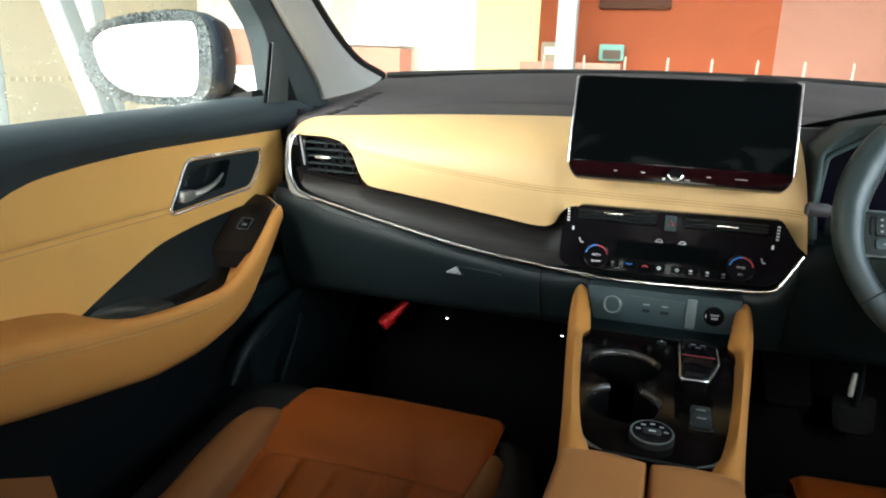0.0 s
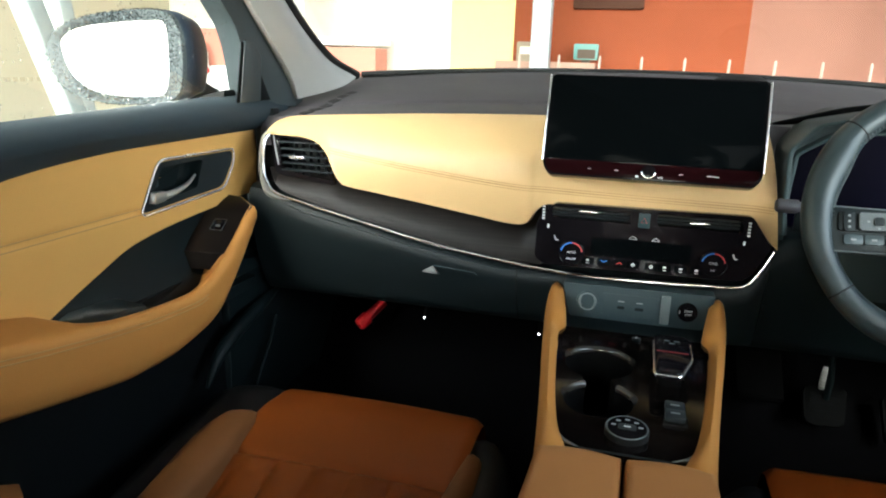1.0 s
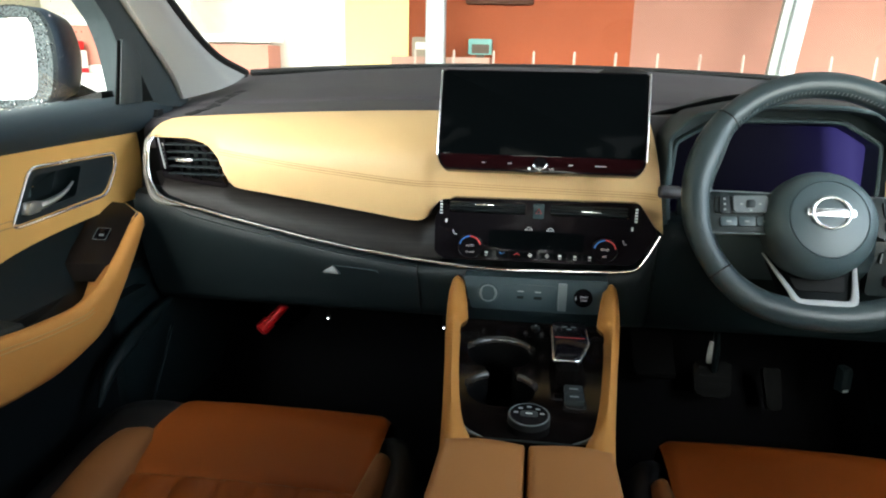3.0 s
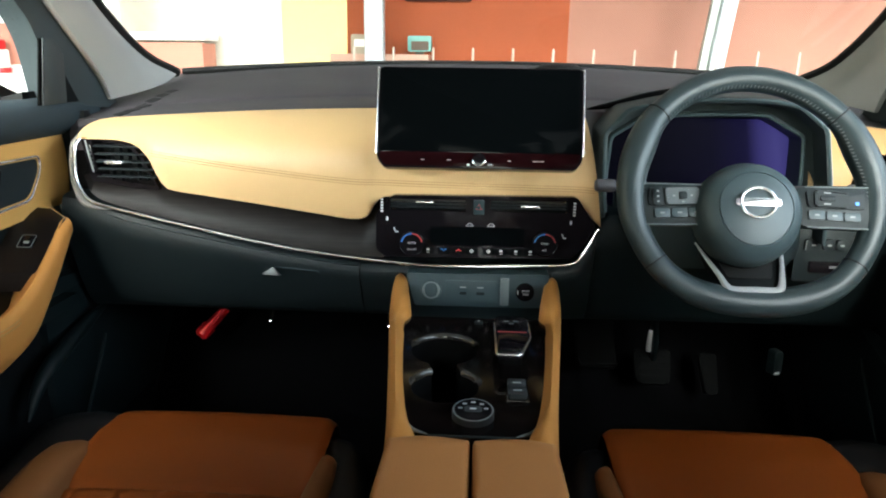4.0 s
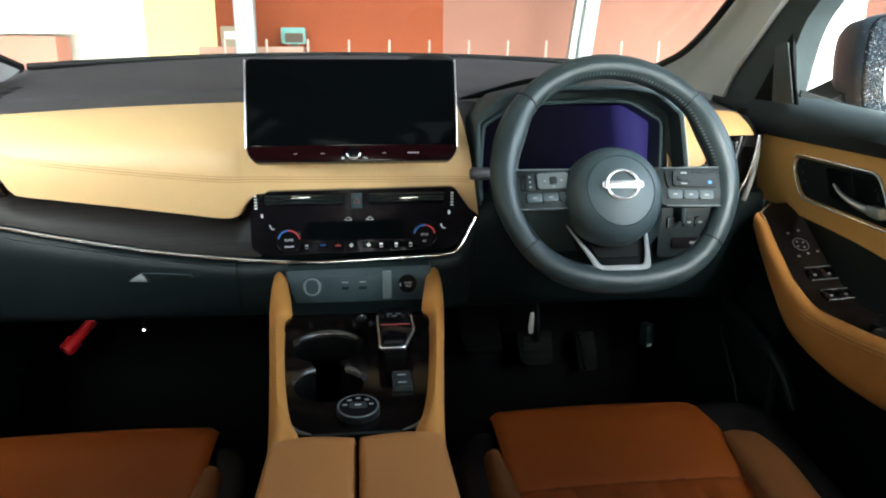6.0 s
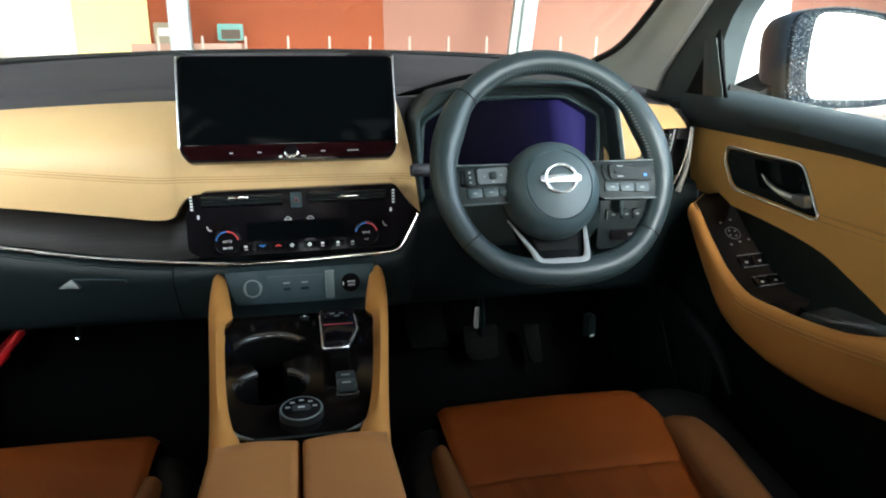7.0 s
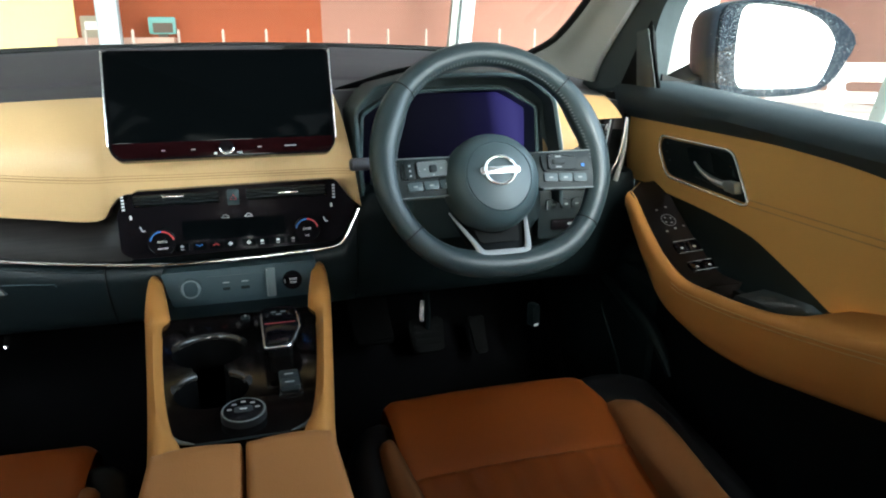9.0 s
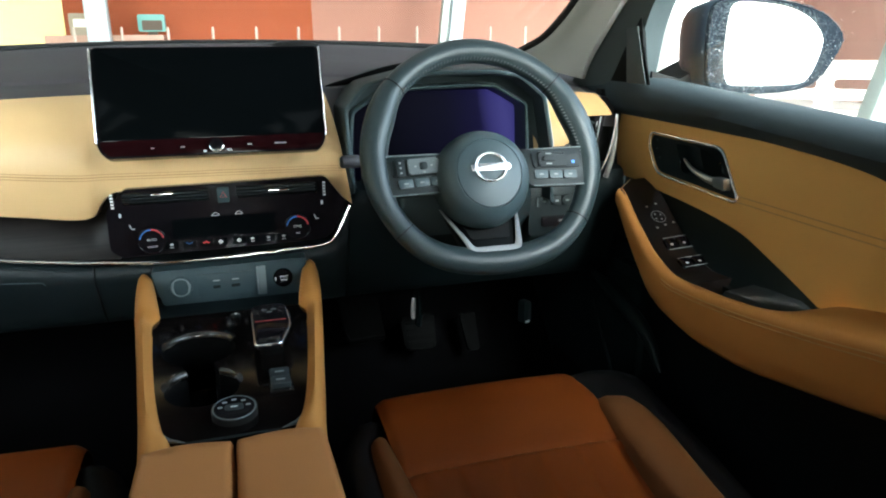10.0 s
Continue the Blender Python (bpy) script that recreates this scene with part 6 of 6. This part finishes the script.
RAIN_BEAD = beaded("rain_bead", 0.55, 0.80, 0.06)
DARK_BEAD = beaded("dark_rain_bead", 0.86, 1.0, 0.015)
WET_PLASTIC = material("wet_black_plastic", (0.004, 0.006, 0.010), 0.65, vary=0.3, scale=60, bump=0.3, grain=500, spec=0.05)
# misted, paler copy of the above; sky sheen on its drops is coloured in
WET_FILM = material("fogged_sheen_wet_plastic", (0.040, 0.049, 0.052), 0.6, vary=0.5, scale=220, bump=0.3, grain=900, spec=0.3)


# ---- wing mirrors, and rain on the side windows ----
def wing_mirror(s):
    ob = thing("wing_mirror", "dark wing mirror with rain on its housing", "wing mirror", (s * 0.85, 1.0, 0.9), group="wing mirrors")
    # outlines of the glass and of the shell's edge, out from the car's middle and up
    glass_o = [(1.043, 1.003), (1.030, 1.023), (0.998, 1.036), (0.941, 1.045), (0.870, 1.051), (0.832, 1.050), (0.820, 1.030), (0.820, 0.960), (0.831, 0.927), (0.860, 0.920), (0.930, 0.918), (0.990, 0.928), (1.028, 0.955)]
    shell_o = [(1.076, 0.999), (1.051, 1.030), (0.998, 1.052), (0.923, 1.064), (0.850, 1.069), (0.805, 1.060), (0.786, 1.020), (0.785, 0.963), (0.797, 0.924), (0.830, 0.910), (0.912, 0.903), (0.987, 0.907), (1.040, 0.925), (1.067, 0.958)]
    if s > 0:
        glass_o = [(1.056, 0.975), (1.050, 0.998), (1.027, 1.021), (0.987, 1.040), (0.926, 1.050), (0.868, 1.048), (0.854, 1.025), (0.851, 0.960), (0.860, 0.919), (0.886, 0.909), (1.008, 0.909), (1.040, 0.925)]
        shell_o = [(1.105, 0.990), (1.072, 1.022), (1.031, 1.040), (0.969, 1.052), (0.890, 1.059), (0.824, 1.048), (0.812, 1.010), (0.813, 0.960), (0.821, 0.912), (0.842, 0.897), (0.932, 0.893), (1.018, 0.898), (1.062, 0.917), (1.092, 0.957)]
    centre = Vector((0.93, 0.985))

    def by_angle(outline):
        """The smoothed outline at 80 even angles round the mirror's middle."""
        polar = sorted((math.atan2(q.y - centre.y, q.x - centre.x), (Vector((q.x, q.y)) - centre).length) for q in smooth_path([(x, z, 0) for x, z in outline], 12, closed=True))
        polar = [(polar[-1][0] - 2 * math.pi, polar[-1][1])] + polar + [(polar[0][0] + 2 * math.pi, polar[0][1])]
        out = []
        for i in range(80):
            a = -math.pi + 2 * math.pi * i / 80
            (a0, r0), (a1, r1) = next((p, q) for p, q in zip(polar, polar[1:]) if p[0] <= a <= q[0])
            r = r0 + (r1 - r0) * (a - a0) / max(1e-9, a1 - a0)
            out.append(Vector((s * (centre.x + r * math.cos(a)), centre.y + r * math.sin(a))))
        return out

    g_out, s_out = by_angle(glass_o), by_angle(shell_o)
    mid = Vector((s * 0.925, 0.985))
    rings = []
    for k, y in ((0.96, 0.966), (1.0, 0.972), (0.995, 1.0), (0.90, 1.05), (0.72, 1.09), (0.40, 1.11), (0.02, 1.115)):
        rings.append([Vector((mid.x + (q.x - mid.x) * k, y, mid.y + (q.y - mid.y) * k)) for q in s_out])
    bm = bmesh.new()
    loft(bm, rings, caps=False)
    part("housing", bm, BODY_PAINT, ob, "dark glossy housing", sharp=50)
    gm = Matrix.Translation((s * 0.92, 0.984, 0.99)) @ Matrix.Rotation(radians(s * -9), 4, "Z") @ Matrix(((1, 0, 0), (0, 0, -1), (0, 1, 0))).to_4x4()
    part("glass", plate(bmesh.new(), [Vector((q.x - s * 0.92, q.y - 0.99)) for q in g_out], gm, 0.004), MIRROR, ob, "mirror glass reflecting the bright sky")
    bm = bmesh.new()
    loft(bm, [[Vector((q.x, 1.004, q.y)) for q in g_out], [Vector((q.x, 0.966, q.y)) for q in g_out], [Vector((mid.x + (q.x - mid.x) * 0.97, 0.962, mid.y + (q.y - mid.y) * 0.97)) for q in s_out], [Vector((q.x, 0.974, q.y)) for q in s_out]], caps=False)
    part("glass_surround", bm, WET_PLASTIC if s > 0 else WET_FILM, ob, "black surround of the mirror glass", sharp=50)
    drop_rng = random.Random(11 + s)
    bm = bmesh.new()
    k = len(g_out)
    for i in range(4600 if s < 0 else 8000):
        a = drop_rng.random() * k
        j, f, u = int(a), a % 1, drop_rng.uniform(0.0, 1.0)
        q = g_out[j].lerp(g_out[(j + 1) % k], f).lerp(s_out[j].lerp(s_out[(j + 1) % k], f), u)
        r = 0.0006 + 0.0011 * drop_rng.random() ** 2 if s < 0 else 0.0003 + 0.0007 * drop_rng.random() ** 2
        loft(bm, [[Vector((q.x + r * e * math.cos(t), 0.966 - 0.004 * u - r * h, q.y + r * e * math.sin(t))) for t in (0, 1.047, 2.094, 3.142, 4.189, 5.236)] for e, h in ((1, 0), (0.8, 0.45), (0.3, 0.7))])
    part("rain_beads", bm, RAIN_BEAD if s > 0 else DARK_BEAD, ob, "rain beads on the mirror rim")
    bm = bmesh.new()
    loft(bm, [[Vector((s * x, y + dy, z + dz)) for dy, dz in ((-0.05, -0.02), (0.05, -0.02), (0.05, 0.02), (-0.05, 0.02))] for x, y, z in ((0.74, 1.06, 0.915), (0.80, 1.065, 0.90), (0.86, 1.06, 0.93))])
    part("foot", bm, RUBBER, ob, "dark mirror foot")
    return ob


wing_mirror(-1)
wing_mirror(1)
WATER = bpy.data.materials.new("rain_water")
WATER.use_nodes = True
wb = WATER.node_tree.nodes["Principled BSDF"]
wb.inputs["Transmission Weight"].default_value, wb.inputs["Roughness"].default_value, wb.inputs["IOR"].default_value = 1.0, 0.0, 1.33
rng = random.Random(7)
for s in (-1, 1):
    bm = bmesh.new()
    for i in range(1300):
        y, z = rng.uniform(0.25, 1.0), 0.912 + 0.20 * rng.random() ** 1.6
        r = 0.0004 + (0.0011 if s < 0 else 0.0005) * rng.random() ** 3
        x = s * (0.745 - 0.20 * (z - 0.9) + 0.001)
        rings = []
        for a, h in ((1.0, 0.0), (0.85, 0.35), (0.5, 0.6), (0.05, 0.68)):
            rings.append([Vector((x + s * r * h, y + r * a * math.cos(t), z + r * a * 1.15 * math.sin(t))) for t in (0, 1.047, 2.094, 3.142, 4.189, 5.236)])
        loft(bm, rings)
    rain = part("raindrops", bm, WATER)
    tagged(rain, "small raindrops on the side window", "raindrops", kind="stuff")
    rain.visible_shadow = False

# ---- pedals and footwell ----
# blacker than RUBBER: the footwell's darkness is put into the colour
PEDAL = material("near_black_rubber", (0.0016, 0.0018, 0.0018), 0.7, vary=0.3, scale=60, bump=0.3, grain=300, spec=0.06)
brk = thing("brake_pedal", "dark rubber brake pedal on a bright steel arm", "pedal", (0.40, 1.30, 0.30))
pm = facing(0.373, 1.262, 0.385, 32)
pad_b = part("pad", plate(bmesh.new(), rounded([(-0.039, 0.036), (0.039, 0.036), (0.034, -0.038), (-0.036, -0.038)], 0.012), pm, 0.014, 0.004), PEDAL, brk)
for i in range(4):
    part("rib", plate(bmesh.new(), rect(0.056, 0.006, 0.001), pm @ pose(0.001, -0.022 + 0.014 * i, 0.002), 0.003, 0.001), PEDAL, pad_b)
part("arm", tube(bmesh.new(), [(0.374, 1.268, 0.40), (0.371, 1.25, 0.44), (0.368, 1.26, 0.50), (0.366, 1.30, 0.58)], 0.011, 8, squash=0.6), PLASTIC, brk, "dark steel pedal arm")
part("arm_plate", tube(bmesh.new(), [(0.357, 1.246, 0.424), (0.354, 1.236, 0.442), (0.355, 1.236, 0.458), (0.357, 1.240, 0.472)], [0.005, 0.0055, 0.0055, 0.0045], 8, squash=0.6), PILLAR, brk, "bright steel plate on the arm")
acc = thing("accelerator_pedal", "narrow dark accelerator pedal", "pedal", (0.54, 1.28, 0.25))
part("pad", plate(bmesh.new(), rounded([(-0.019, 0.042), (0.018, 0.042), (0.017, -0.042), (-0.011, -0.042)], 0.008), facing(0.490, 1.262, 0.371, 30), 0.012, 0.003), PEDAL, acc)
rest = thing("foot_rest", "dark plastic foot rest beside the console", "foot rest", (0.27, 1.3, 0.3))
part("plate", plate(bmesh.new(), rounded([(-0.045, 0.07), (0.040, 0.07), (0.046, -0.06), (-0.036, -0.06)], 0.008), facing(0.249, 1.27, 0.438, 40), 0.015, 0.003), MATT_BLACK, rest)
part("rib", tube(bmesh.new(), [facing(0.249, 1.27, 0.438, 40) @ Vector(q) for q in ((-0.036, -0.045, 0.004), (-0.030, -0.058, 0.004), (0.042, -0.055, 0.004))], 0.004, 6), PEDAL, rest)
rel = thing("bonnet_release", "small dark bonnet release lever", "lever", (0.60, 1.2, 0.40))
part("lever", plate(bmesh.new(), rect(0.020, 0.05, 0.006), facing(0.600, 1.20, 0.425, 0, 20), 0.02, 0.004), PLASTIC, rel)
bar("mark", 0.012, 0.005, facing(0.599, 1.198, 0.405, 0, 20), WHITE_MARK, rel)
flare = thing("emergency_flare", "red emergency flare clipped under the glove box", "flare", (-0.555, 1.28, 0.43))
part("body", tube(bmesh.new(), [(-0.578, 1.275, 0.425), (-0.560, 1.29, 0.445), (-0.54, 1.305, 0.467)], [0.012, 0.0115, 0.010], 14), RED_PLASTIC, flare)
part("cap", tube(bmesh.new(), [(-0.588, 1.266, 0.415), (-0.585, 1.269, 0.418), (-0.570, 1.282, 0.434)], [0.010, 0.0155, 0.0155], 14), RED_PLASTIC, flare, "thicker red cap")
for x, y, z in ((-0.443, 1.30, 0.442), (-0.185, 1.30, 0.438)):
    dot = thing("footwell_lamp", "tiny white footwell lamp under the dashboard", "lamp", (x, y, z), group="footwell lamps")
    part("lens", bead(bmesh.new(), (x, y, z), 0.0010), LAMP_LENS, dot)
    part("socket", tube(bmesh.new(), [(x, y + 0.003, z), (x, y + 0.03, z + 0.02)], 0.005, 8), RUBBER, dot)
